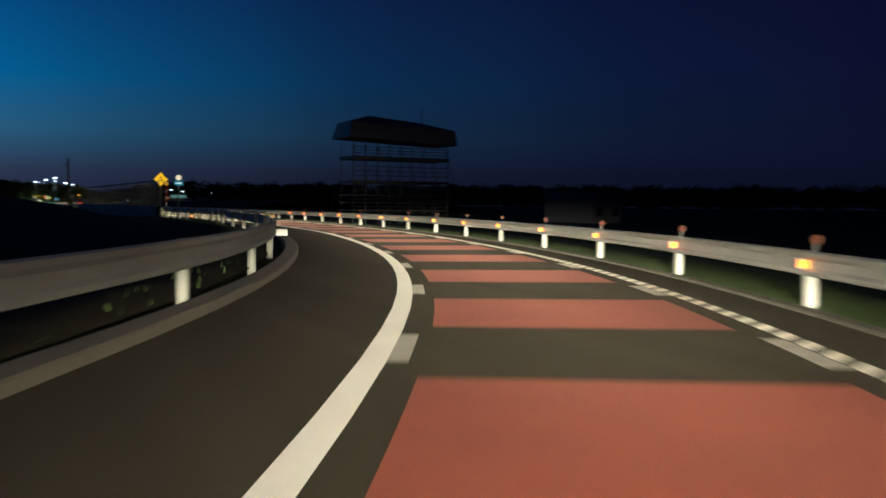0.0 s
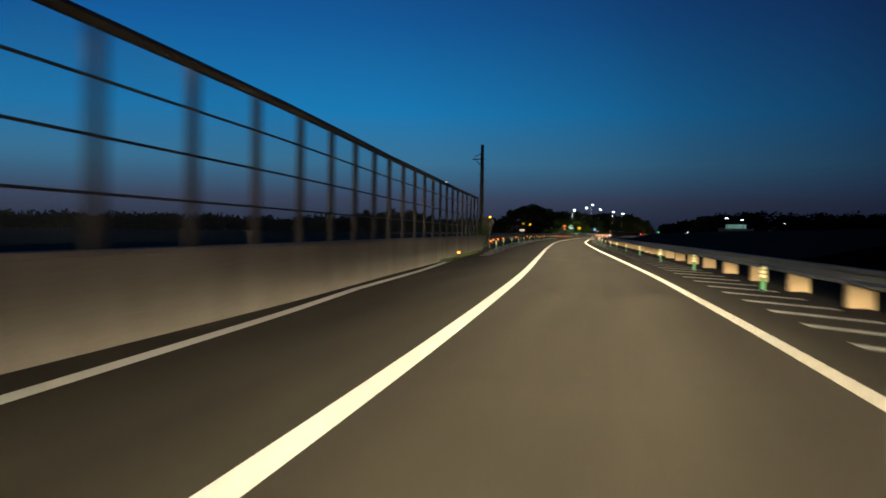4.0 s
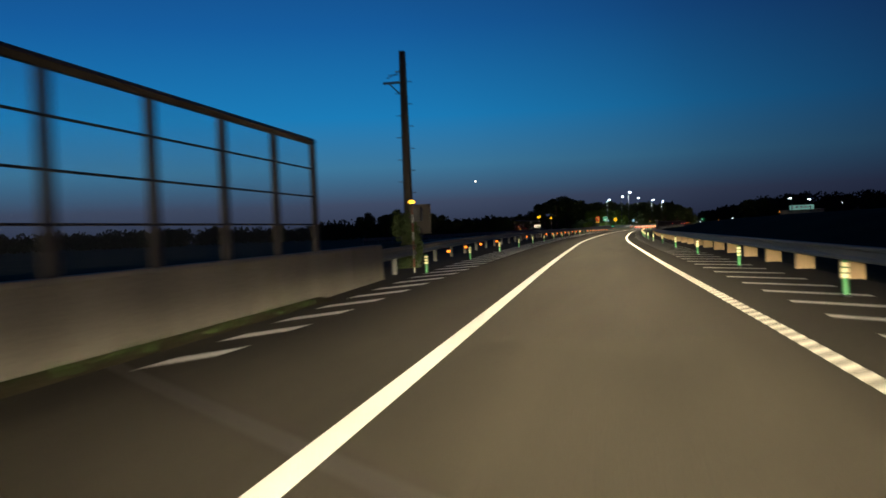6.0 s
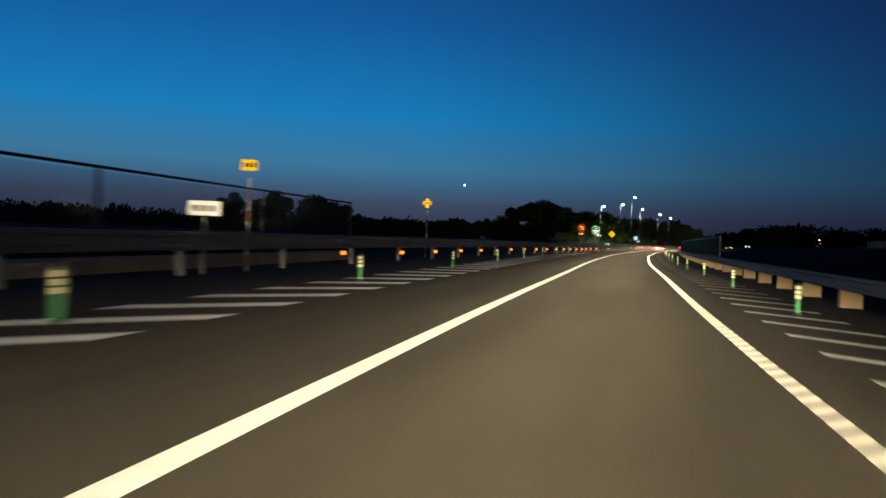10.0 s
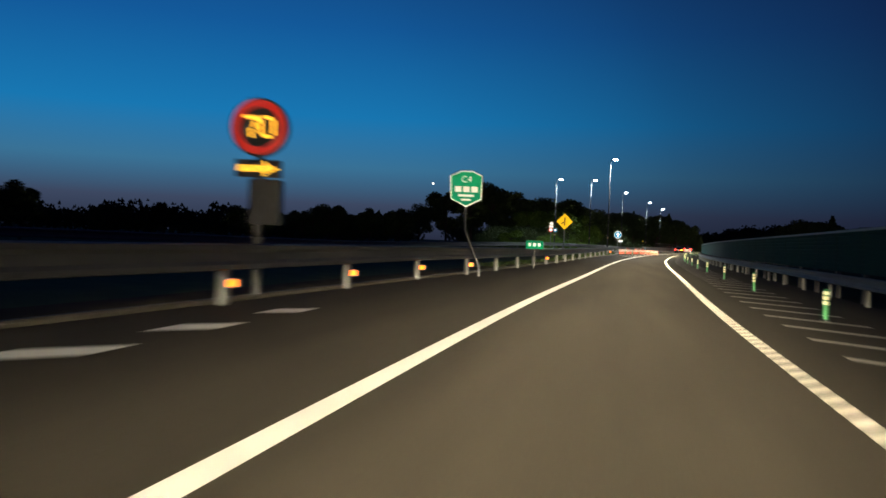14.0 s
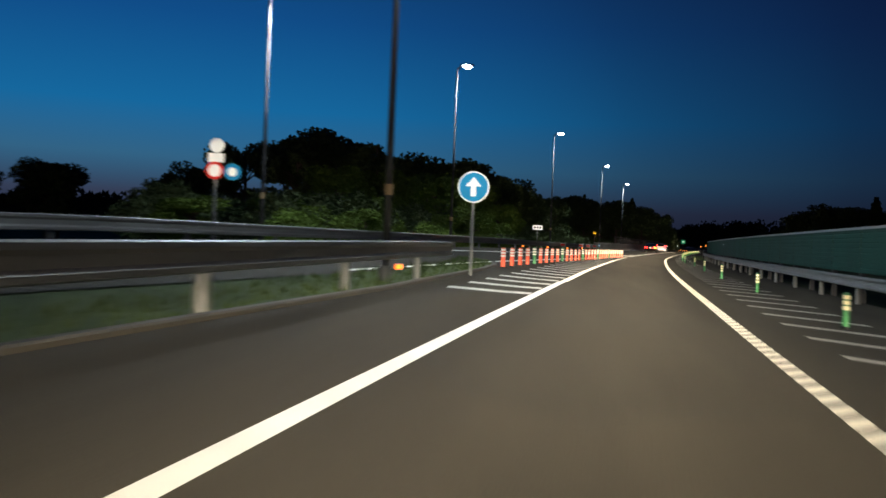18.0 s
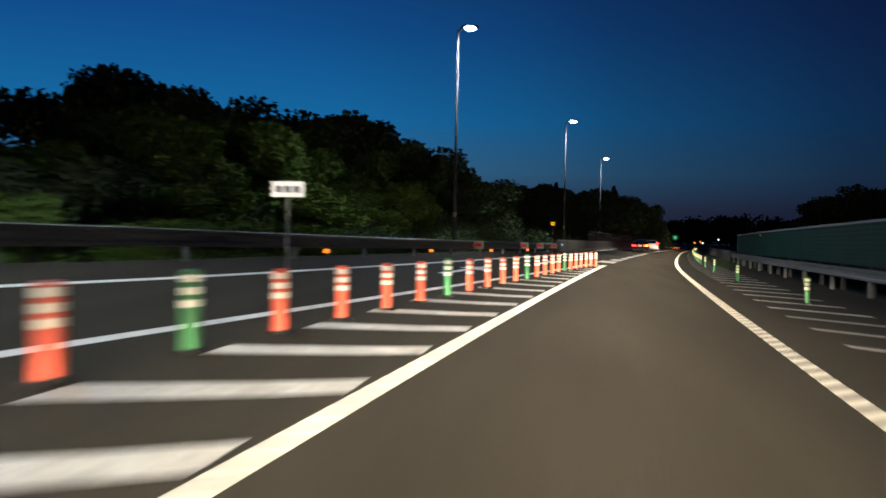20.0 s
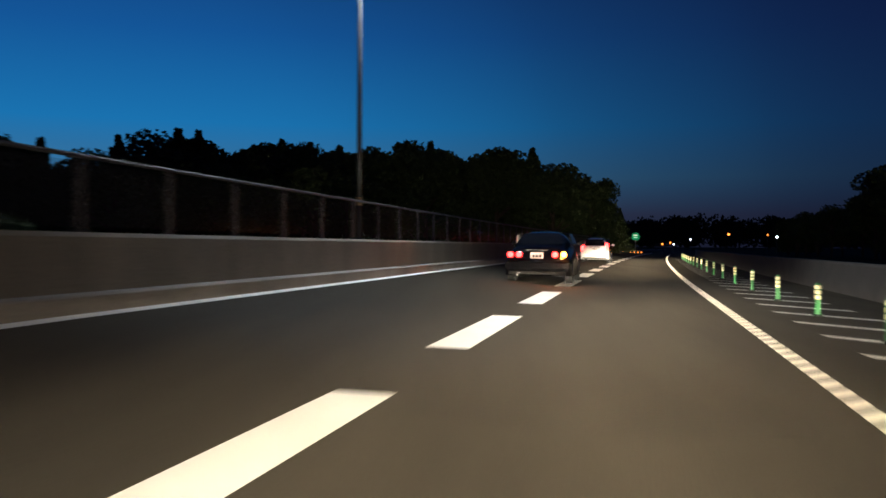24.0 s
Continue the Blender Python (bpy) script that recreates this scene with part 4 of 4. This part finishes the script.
part("bars", bm, white_sign, ob, "unreadable writing")
for x, y, h in ((32.5, 221, 5.6), (36.5, 222, 5.2)):
    l = thing("yard_lamp", "short yard lamp with a white head", "street lamp", Matrix.Translation((x, y, -.1)), "yard lamps")
    part("pole", rod(bmesh.new(), (0, 0, -.2), (0, 0, h), .06, .05, 10), galvanised, l)
    part("head", box(bmesh.new(), (-.25, 0, h), (.6, .25, .14), bevel=.04), far_white, l, "lit white head")


def far_lamp(label, x, y, z, r, mat):
    ob = thing("far_light", label, "light", Matrix.Translation((x, y, 0)), "far lights")
    part("post", rod(bmesh.new(), (0, 0, -.2), (0, 0, z), .05, seg=6), dark_steel, ob)
    bm = bmesh.new()
    bmesh.ops.create_uvsphere(bm, u_segments=10, v_segments=6, radius=r, matrix=Matrix.Translation((0, 0, z)))
    part("bulb", bm, mat, ob, smooth=True)


for x, y, z, r, mat, lab in ((70, 470, 6.0, .16, far_white, "distant white street light on a pole"), (76, 500, 5.0, .14, far_amber, "distant amber light beyond the road"), (60, 520, 3.4, .13, far_amber, "distant amber light beyond the road"),
                             (41, 450, 2.2, .12, far_white, "distant white light among the fields"), (37.3, 500, 1.5, .15, far_amber, "distant amber light beyond the road"), (38.6, 500, 1.75, .15, far_amber, "distant amber light beyond the road"), (39.7, 503, 1.5, .12, far_white, "distant white light among the fields"), (98, 705, 6.0, .45, far_amber, "distant amber light beyond the road"), (85, 430, 7, .16, far_white, "distant white street light on a pole"), (50, 540, 2.6, .16, far_white, "distant white light among the fields")):
    far_lamp(lab, x, y, z, r, mat)
for k in range(9):
    far_lamp("small amber marker lamp in a far row", 26.7 + .5 * k, 479 - .06 * k, .25, .075, far_amber)
far_lamp("amber warning light beyond the wall", 25.7, 479.6, 2.75, .13, far_amber)
far_lamp("white lamp beside the far carriageway", 28.55, 479.2, 1.28, .14, far_white)
bm = bmesh.new()
bmesh.ops.create_uvsphere(bm, u_segments=10, v_segments=6, radius=1.5, matrix=Matrix.Translation((-1500 * math.sin(radians(10.3)), 1500 * math.cos(radians(10.3)), 1500 * math.tan(radians(3.2)))))
tagged(new("planet", mesh("planet", bm, star_light, True)), "bright planet low in the dusk sky", "planet", kind="structure")

# far signs and markers beyond the merge
ob = thing("far_sign", "green sign plate far down the road", "road sign", Matrix.Translation((29.2, 474, -.45)))
sign_post(ob, 3.2)
part("face", box(bmesh.new(), (0, 0, 2.9), (1.0, .03, 1.0), bevel=.1), green_sign, ob, "green face")
part("bars", box(box(bmesh.new(), (0, -.02, 3.05), (.6, .006, .16)), (0, -.02, 2.75), (.5, .006, .12)), white_sign, ob, "unreadable white writing")
for k in range(9):
    copy_thing(mk, stand(432 + 5 * k, -5.72, .62))
# added spot past the drive's end that brightens the far sign
spot("headlamp_stray", at(440, .15, .9), at(475, -4.5, 2.4), 6000, HEAD_COLOR, 23, 1.0, .15)

# right-hand bank
bm = bmesh.new()
ribbon(bm, steps(20, 330, 8), [(2.5, -.14), (6, .5), (10, 1.25), (18, 1.7), (34, 1.5), (44, -.1)], lambda y: 5.2)
tagged(new("grass_bank", mesh("grass_bank", bm, soil, True)), "low dark grassy bank beside the ramp", "bank", kind="structure")
bm = bmesh.new()
ribbon(bm, steps(-136, -16, 4), [(-.2, .0), (-1.2, .05), (-4, -.12)], const(-4.0))
tagged(new("verge_left", mesh("verge_left", bm, verge_soil, True)), "mown grass verge behind the guard rail", "verge", kind="structure")
bm = bmesh.new()
ribbon(bm, steps(-136, -18, 4), [(-.2, .0), (-.1, .05), (.9, .05), (4, -.14)], const(2.9))
tagged(new("verge_right", mesh("verge_right", bm, grass_mat, True)), "grass verge behind the outer guard rail", "verge", kind="structure")
bm = bmesh.new()
ribbon(bm, steps(322, 364, 2), [(-.6, .01), (-.2, .05), (.45, .05)], const(4.5))
tagged(new("verge_nose", mesh("verge_nose", bm, grass_mat, True)), "small patch of grass at the shoulder", "verge", kind="structure")


# ---- vegetation ----
def leaves(bm, rng, c, rad, n, size):
    """Small leaf clumps scattered through a lumpy ellipsoid."""
    for _ in range(n):
        v = Vector((rng.gauss(0, 1), rng.gauss(0, 1), rng.gauss(0, 1))).normalized() * (rng.random() ** .45)
        p = Vector(c) + Vector((v.x * rad[0], v.y * rad[1], v.z * rad[2]))
        s = size * rng.uniform(.5, 1.3)
        a = Vector((rng.gauss(0, 1), rng.gauss(0, 1), rng.gauss(0, .6))).normalized()
        b = a.orthogonal().normalized() if rng.random() < .5 else a.cross(Vector((rng.gauss(0, 1), rng.gauss(0, 1), rng.gauss(0, 1)))).normalized()
        bm.faces.new([bm.verts.new(p + a * s), bm.verts.new(p + b * s * .7), bm.verts.new(p - a * s * .9), bm.verts.new(p - b * s * .8)])


def tree_meshes(seed, conifer=False, mat=None, n=8400):
    rng = random.Random(seed)
    tr = bmesh.new()
    rod(tr, (0, 0, -.05), (0, 0, .45), .022, .015, 9)
    rod(tr, (0, 0, .45), (.01, 0, .9), .015, .004, 8)
    cr = bmesh.new()
    if conifer:
        for k in range(30):
            z = .12 + k * .029
            r = .30 * (1 - k / 31) * rng.uniform(.75, 1.15)
            for j in range(5):
                a = rng.uniform(0, 6.28)
                rod(tr, (0, 0, z), (r * math.cos(a), r * math.sin(a), z - .03), .005, .002, 4)
                leaves(cr, rng, (r * .6 * math.cos(a), r * .6 * math.sin(a), z - .01), (r * .5, r * .5, .035), n // 150, .018)
    else:
        for k in range(18):
            a, z = rng.uniform(0, 6.28), rng.uniform(.34, .84)
            r = .27 * math.sqrt(max(.08, 1 - ((z - .55) / .38) ** 2)) * rng.uniform(.5, 1.0)
            c = (r * math.cos(a), r * math.sin(a), z)
            rod(tr, (0, 0, max(.22, z - .2)), c, .009, .003, 5)
            q = rng.uniform(.10, .17)
            leaves(cr, rng, c, (q, q, q * .8), n // 18, .020)
    return mesh("trunk", tr, bark), mesh("crown", cr, mat or leaf_dark)


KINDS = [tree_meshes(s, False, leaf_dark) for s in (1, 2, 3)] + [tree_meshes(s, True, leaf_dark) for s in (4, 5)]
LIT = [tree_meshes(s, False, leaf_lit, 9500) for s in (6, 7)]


def tree(label, kind, x, y, h, wide=1.0, z=-.15):
    ob = thing("tree", label, "tree", pose(x, y, z, 0, 0, random.uniform(0, 360)) @ Matrix.Diagonal((h * wide, h * wide, h, 1)), "roadside trees")
    part("trunk", kind[0], bark, ob)
    part("crown", kind[1], leaf_dark, ob)
    return ob


def bush_mesh(seed, mat):
    rng = random.Random(seed)
    bm = bmesh.new()
    for k in range(16):
        a, r, z = rng.uniform(0, 6.28), rng.uniform(.05, .48), rng.uniform(.12, .72)
        q = rng.uniform(.16, .28)
        leaves(bm, rng, (r * math.cos(a), r * math.sin(a), z), (q, q, q * .9), 330, .030)
    st = bmesh.new()
    for k in range(7):
        a = rng.uniform(0, 6.28)
        rod(st, (.04 * math.cos(a), .04 * math.sin(a), -.03), (.35 * math.cos(a), .35 * math.sin(a), rng.uniform(.4, .7)), .018, .006, 5)
    return mesh("foliage", bm, mat), mesh("stems", st, bark)


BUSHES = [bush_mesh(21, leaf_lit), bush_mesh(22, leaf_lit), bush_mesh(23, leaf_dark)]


def bush(label, kind, x, y, h, wide):
    ob = thing("bush", label, "bush", pose(x, y, -.15, 0, 0, random.uniform(0, 360)) @ Matrix.Diagonal((h * wide, h * wide, h, 1)), "roadside bushes")
    part("foliage", kind[0], leaf_lit, ob)
    part("stems", kind[1], bark, ob)
    return ob


rng = random.Random(11)
# low bank inside the bend, with bushes on its crest
bm = bmesh.new()
ribbon(bm, steps(-96, -21, 3), [(-2.5, -.12), (-6, .7), (-9, 1.25), (-16, 1.5), (-26, -.1)], const(-5.0))
tagged(new("inner_bank", mesh("inner_bank", bm, soil, True)), "low dark bank inside the bend", "bank", kind="structure")
bank_rng = random.Random(33)
for k in range(30):
    p = at(-94 + 2.45 * k, -15 - bank_rng.uniform(0, 4), 1.2)
    ob = bush("dark bush on the bank inside the bend", BUSHES[2], p.x, p.y, bank_rng.uniform(1.0, 1.7), bank_rng.uniform(1.2, 1.8))
    ob.location.z = 1.05
bush("spiky dark shrub at the foot of the utility pole", BUSHES[2], -6.3, 41.6, 2.3, .38)
# undergrowth below the trees behind the far rail
for k in range(34):
    f = k / 33
    y = 276 + 84 * f
    d = curve(FAR_RAIL, y)
    p = at(y + rng.uniform(-1, 1), d - rng.uniform(2.0, 5.5))
    # bushes before y 312 take the brighter, lamp-lit leaf colour
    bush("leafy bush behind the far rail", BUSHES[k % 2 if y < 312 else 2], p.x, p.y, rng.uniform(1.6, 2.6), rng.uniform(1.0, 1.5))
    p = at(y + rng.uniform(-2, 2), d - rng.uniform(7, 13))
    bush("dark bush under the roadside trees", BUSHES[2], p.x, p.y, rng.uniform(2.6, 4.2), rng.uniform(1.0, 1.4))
# lit trees and shrubs behind the merge, lamp light partly in their leaf colour
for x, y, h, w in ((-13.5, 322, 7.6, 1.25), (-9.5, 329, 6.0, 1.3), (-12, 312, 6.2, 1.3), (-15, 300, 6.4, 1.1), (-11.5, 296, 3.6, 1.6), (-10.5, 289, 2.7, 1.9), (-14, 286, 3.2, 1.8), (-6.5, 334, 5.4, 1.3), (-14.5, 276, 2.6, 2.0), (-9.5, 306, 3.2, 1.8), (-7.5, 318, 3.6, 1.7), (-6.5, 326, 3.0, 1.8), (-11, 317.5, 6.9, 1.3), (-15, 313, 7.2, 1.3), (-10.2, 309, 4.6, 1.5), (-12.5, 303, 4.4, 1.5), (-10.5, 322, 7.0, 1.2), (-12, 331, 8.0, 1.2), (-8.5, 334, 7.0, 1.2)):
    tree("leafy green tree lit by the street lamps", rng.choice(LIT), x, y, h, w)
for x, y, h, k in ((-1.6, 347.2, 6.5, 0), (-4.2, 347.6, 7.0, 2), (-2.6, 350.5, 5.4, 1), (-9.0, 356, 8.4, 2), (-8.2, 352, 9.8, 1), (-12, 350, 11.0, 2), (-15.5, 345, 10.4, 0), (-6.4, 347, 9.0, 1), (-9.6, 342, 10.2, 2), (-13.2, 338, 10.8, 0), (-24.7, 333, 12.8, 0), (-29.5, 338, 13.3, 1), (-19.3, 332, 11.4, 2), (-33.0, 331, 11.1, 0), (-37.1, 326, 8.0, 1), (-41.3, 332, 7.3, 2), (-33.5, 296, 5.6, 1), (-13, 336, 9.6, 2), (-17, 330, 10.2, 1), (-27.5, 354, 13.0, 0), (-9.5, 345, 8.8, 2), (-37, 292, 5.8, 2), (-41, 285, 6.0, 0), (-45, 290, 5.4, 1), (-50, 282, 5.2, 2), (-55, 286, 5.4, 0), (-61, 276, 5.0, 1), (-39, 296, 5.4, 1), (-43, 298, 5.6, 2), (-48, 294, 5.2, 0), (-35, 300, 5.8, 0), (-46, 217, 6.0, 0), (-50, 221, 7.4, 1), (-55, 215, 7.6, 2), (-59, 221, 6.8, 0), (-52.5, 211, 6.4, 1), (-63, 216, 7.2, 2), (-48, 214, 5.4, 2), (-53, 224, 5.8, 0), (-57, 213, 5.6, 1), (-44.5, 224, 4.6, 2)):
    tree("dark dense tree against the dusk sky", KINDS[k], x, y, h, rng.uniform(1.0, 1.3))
WOOD_TOP = ((0, 5.6), (.1, 9.6), (.2, 11.8), (.75, 11.8), (.88, 11.0), (.95, 8.5), (1, 5.0))
for k in range(84):
    f = k / 83
    x, y = -34 + 57 * f + rng.uniform(-3, 3), 452 - 14 * (1 - f) + rng.uniform(-12, 16)
    tree("dark dense tree in the wood beyond the merge", KINDS[rng.choice((0, 1, 2, 3, 4))], x, y, curve(WOOD_TOP, f) * rng.uniform(.92, 1.08), rng.uniform(.9, 1.25))
for k in range(20):
    f = k / 19
    tree("dark tree behind the merge", rng.choice(KINDS), -14 + 9 * f + rng.uniform(-3, 3), 372 + 55 * f + rng.uniform(-5, 5), rng.uniform(5.2, 6.6) + 2.6 * f, rng.uniform(1.0, 1.4))
for k in range(34):
    f = k / 33
    tree("dark tree on the far side of the ramp", rng.choice(KINDS), 46 + 12 * f + rng.uniform(-4, 4), 395 + 100 * f + rng.uniform(-6, 6), curve(((0, 10.5), (.4, 10.0), (.5, 9.2), (.6, 7.7), (.75, 6.5), (1, 5.6)), f) * rng.uniform(.92, 1.04), rng.uniform(1.1, 1.5))

# far woods along the horizon, one mass of clumps
verts, faces = [], []
for k in range(1000):
    a = radians(rng.uniform(-62, 58))
    far = -26 < math.degrees(a) < 9
    deg = -math.degrees(a)
    dist = rng.uniform(1300, 1600) if deg > 3 else rng.uniform(760, 980) if far else rng.uniform(330, 470)
    x, y = dist * math.sin(-a), 60 + dist * math.cos(a)
    h = rng.uniform(5.0, 9.0) if a > radians(2) else rng.uniform(3.0, 6.8)
    w = rng.uniform(3.0, 6.5)
    if far:
        h, w = h * 1.7, w * 1.8
    if deg > 3:
        h, w = rng.uniform(33, 41) * (.35 + .65 * min(1.0, (deg - 3) / 5)), rng.uniform(10, 18)
    for _ in range(120 if deg < 3 else 300):
        u = Vector((rng.gauss(0, 1), rng.gauss(0, 1), rng.gauss(0, 1))).normalized() * (rng.random() ** .5)
        p = Vector((x + u.x * w, y + u.y * w, h * .5 + u.z * h * .5))
        s = rng.uniform(.35, .8) * (2.6 if deg > 3 else 1.5 if far else 1)
        i = len(verts)
        verts += [p + Vector((-s, 0, -s * .5)), p + Vector((s, rng.uniform(-s, s), -s * .6)), p + Vector((rng.uniform(-s, s) * .5, 0, s))]
        faces.append((i, i + 1, i + 2))
me = bpy.data.meshes.new("far_woods")
me.from_pydata([tuple(v) for v in verts], [], faces)
me.materials.append(leaf_dark)
tagged(new("far_woods", me), "dark line of far woods on the horizon", "woods", kind="stuff")

# grass tufts on the verges and the median
verts, faces = [], []
for k in range(5200):
    q = rng.random()
    if q < .12:
        y, d = rng.uniform(-92, -16), rng.uniform(-5.6, -4.3)
    elif q < .2:
        y = rng.uniform(12, 29)
        d = curve(WALL_D, y) + rng.uniform(.18, .42)
    elif q < .22:
        y, d = rng.uniform(-92, -22), rng.uniform(2.85, 3.8)
    elif q < .9:
        y = rng.uniform(196, 272)
        d = rng.uniform(curve(LEFT_EDGE, y) - 1.2, curve(LEFT_EDGE, y) - .1)
    else:
        y, d = rng.uniform(322, 364), rng.uniform(3.9, 4.9)
    p = at(y, d, 0)
    s, a = rng.uniform(.05, .16), rng.uniform(0, 6.28)
    i = len(verts)
    u = Vector((math.cos(a), math.sin(a), 0)) * .02
    verts += [p - u, p + u, p + Vector((rng.uniform(-.05, .05), rng.uniform(-.05, .05), s))]
    faces.append((i, i + 1, i + 2))
me = bpy.data.meshes.new("grass_tufts")
me.from_pydata([tuple(v) for v in verts], [], faces)
me.materials.append(grass_mat)
tagged(new("grass_tufts", me), "short rough grass on the verges", "grass", kind="stuff")


# ---- the two cars ahead ----
def car(label, m, paint_mat, sections, glass_rows, width, tail_z, tail_mats, hatch):
    """sections: (y, z) outline of the body's side, rear at y 0; lofted with tumblehome."""
    ob = thing("car", label, "car", m)
    n = 9
    bm = bmesh.new()
    rows = []
    for y, zlow, zhigh, wf in sections:
        row = []
        for i in range(2 * n + 1):
            t = i / (2 * n) * math.pi
            cxv = math.cos(t)
            sx = math.copysign(abs(cxv) ** .45, cxv)
            sz = math.sin(t) ** .55 if math.sin(t) > 1e-6 else 0.0
            z = zlow + (zhigh - zlow) * sz
            tumble = 1.0 - .16 * max(0.0, (z - .85) / .6)
            row.append(bm.verts.new((sx * width / 2 * wf * tumble, y, z)))
        rows.append(row)
    for a, b in zip(rows, rows[1:]):
        for i in range(2 * n):
            bm.faces.new((a[i], a[i + 1], b[i + 1], b[i]))
        bm.faces.new((a[0], b[0], b[-1], a[-1]))
    bm.faces.new(rows[0])
    bm.faces.new(list(reversed(rows[-1])))
    bmesh.ops.recalc_face_normals(bm, faces=bm.faces)
    body = part("body", bm, paint_mat, ob, smooth=True)
    (ya, za, wa), (yb, zb, wb) = glass_rows
    bm = bmesh.new()
    vs = [bm.verts.new(p) for p in ((-wa, ya, za), (wa, ya, za), (wb, yb, zb), (-wb, yb, zb))]
    f = bm.faces.new(vs)
    r = bmesh.ops.extrude_face_region(bm, geom=[f])
    bmesh.ops.translate(bm, vec=(0, -.03, .02), verts=[v for v in r["geom"] if isinstance(v, bmesh.types.BMVert)])
    part("rear_window", bm, car_glass, ob)
    for s in (-1, 1):
        bm = bmesh.new()
        x1, x2 = s * (width / 2 * .955), s * (width / 2 * .82)
        vs = [bm.verts.new(p) for p in ((x1, yb - .1, za + .02), (x1, 3.0, za), (x2, 2.4, zb + .02), (x2, yb + .2, zb + .02))]
        f = bm.faces.new(vs)
        r = bmesh.ops.extrude_face_region(bm, geom=[f])
        bmesh.ops.translate(bm, vec=(s * .025, 0, 0), verts=[v for v in r["geom"] if isinstance(v, bmesh.types.BMVert)])
        bmesh.ops.recalc_face_normals(bm, faces=bm.faces)
        part("side_window", bm, car_glass, ob)
        bm = box(bmesh.new(), (s * (width / 2 + .09), 2.95, za + .05), (.2, .12, .14), bevel=.03)
        part("mirror", bm, paint_mat, ob)
        for wy in (.95, 3.6):
            bm = bmesh.new()
            rod(bm, (s * (width / 2 - .2), wy, .31), (s * (width / 2 + .0), wy, .31), .31, seg=24)
            wheel = part("wheel", bm, rubber, ob)
            bm = bmesh.new()
            rod(bm, (s * (width / 2 - .02), wy, .31), (s * (width / 2 + .015), wy, .31), .19, .17, 16)
            part("rim", bm, chrome, wheel)
        if hatch:
            bm = box(bmesh.new(), (s * (width / 2 - .13), .02, tail_z + .12), (.16, .10, .46), bevel=.03)
            part("tail_lamp", bm, tail_mats[0 if s < 0 else 1], ob, "lit red tail lamp")
        else:
            for q, mt in ((.17, tail_mats[0 if s < 0 else 1]), (.40, tail_light)):
                bm = bmesh.new()
                disc(bm, (s * (width / 2 - q), -.03, tail_z), .075, .08, 20)
                part("tail_lamp", bm, mt, ob, "round lit tail lamp")
    part("bumper", box(bmesh.new(), (0, .02, .50), (width * .97, .14, .24), bevel=.05), paint_mat, ob)
    part("lower_bumper", box(bmesh.new(), (0, .06, .33), (width * .9, .12, .12), bevel=.03), rubber, ob)
    plate_ob = part("number_plate", box(bmesh.new(), (0, -.055, tail_z - (.02 if not hatch else -.02)), (.34, .012, .17), bevel=.004), white_sign, ob, "pale plate with plain bars")
    bm = bmesh.new()
    for k in (-1, 0, 1):
        box(bm, (k * .09, -.064, tail_z - (.04 if not hatch else 0)), (.06, .004, .07))
    part("bars", bm, black_sign, plate_ob)
    part("trim", box(bmesh.new(), (0, -.05, tail_z + .12), (.6, .03, .03), bevel=.008), chrome, ob)
    part("exhaust", rod(bmesh.new(), (-.5, -.04, .27), (-.5, .3, .27), .035, seg=12), chrome, ob)
    return ob


SEDAN = ((0, .34, .80, .90), (.06, .26, .96, .97), (.35, .22, 1.02, 1.0), (.75, .20, 1.06, 1.0), (1.35, .20, 1.38, 1.0), (1.9, .20, 1.44, 1.0), (2.5, .20, 1.40, 1.0), (3.2, .20, 1.06, 1.0), (3.9, .22, .96, .98), (4.45, .26, .82, .92), (4.62, .32, .66, .84))
HATCH = ((0, .34, .95, .92), (.05, .28, 1.12, .97), (.25, .24, 1.36, 1.0), (.55, .20, 1.47, 1.0), (1.3, .20, 1.53, 1.0), (2.2, .20, 1.50, 1.0), (3.0, .20, 1.16, 1.0), (3.6, .22, 1.0, .97), (3.98, .30, .78, .88))
car("black saloon car with round lit tail lamps", stand(373.6, -2.42), car_black, SEDAN, ((.80, 1.06, .62), (1.34, 1.36, .52)), 1.76, .80, (tail_light, turn_light), False)
car("white hatchback car with tall lit tail lamps", stand(402.8, -2.6), car_white, HATCH, ((.02, 1.04, .60), (.27, 1.40, .52)), 1.69, .85, (tail_light, tail_light), True)
# the blinking turn lamp lights the road beside the saloon car
turn_glow = bpy.data.lights.new("turn_lamp_glow", "POINT")
turn_glow.energy, turn_glow.color, turn_glow.shadow_soft_size = 75, (1.0, .30, .04), .06
glow_ob = new("turn_lamp_glow", turn_glow)
glow_ob.matrix_world = stand(373.6, -2.42) @ Matrix.Translation((.72, -.2, .8))
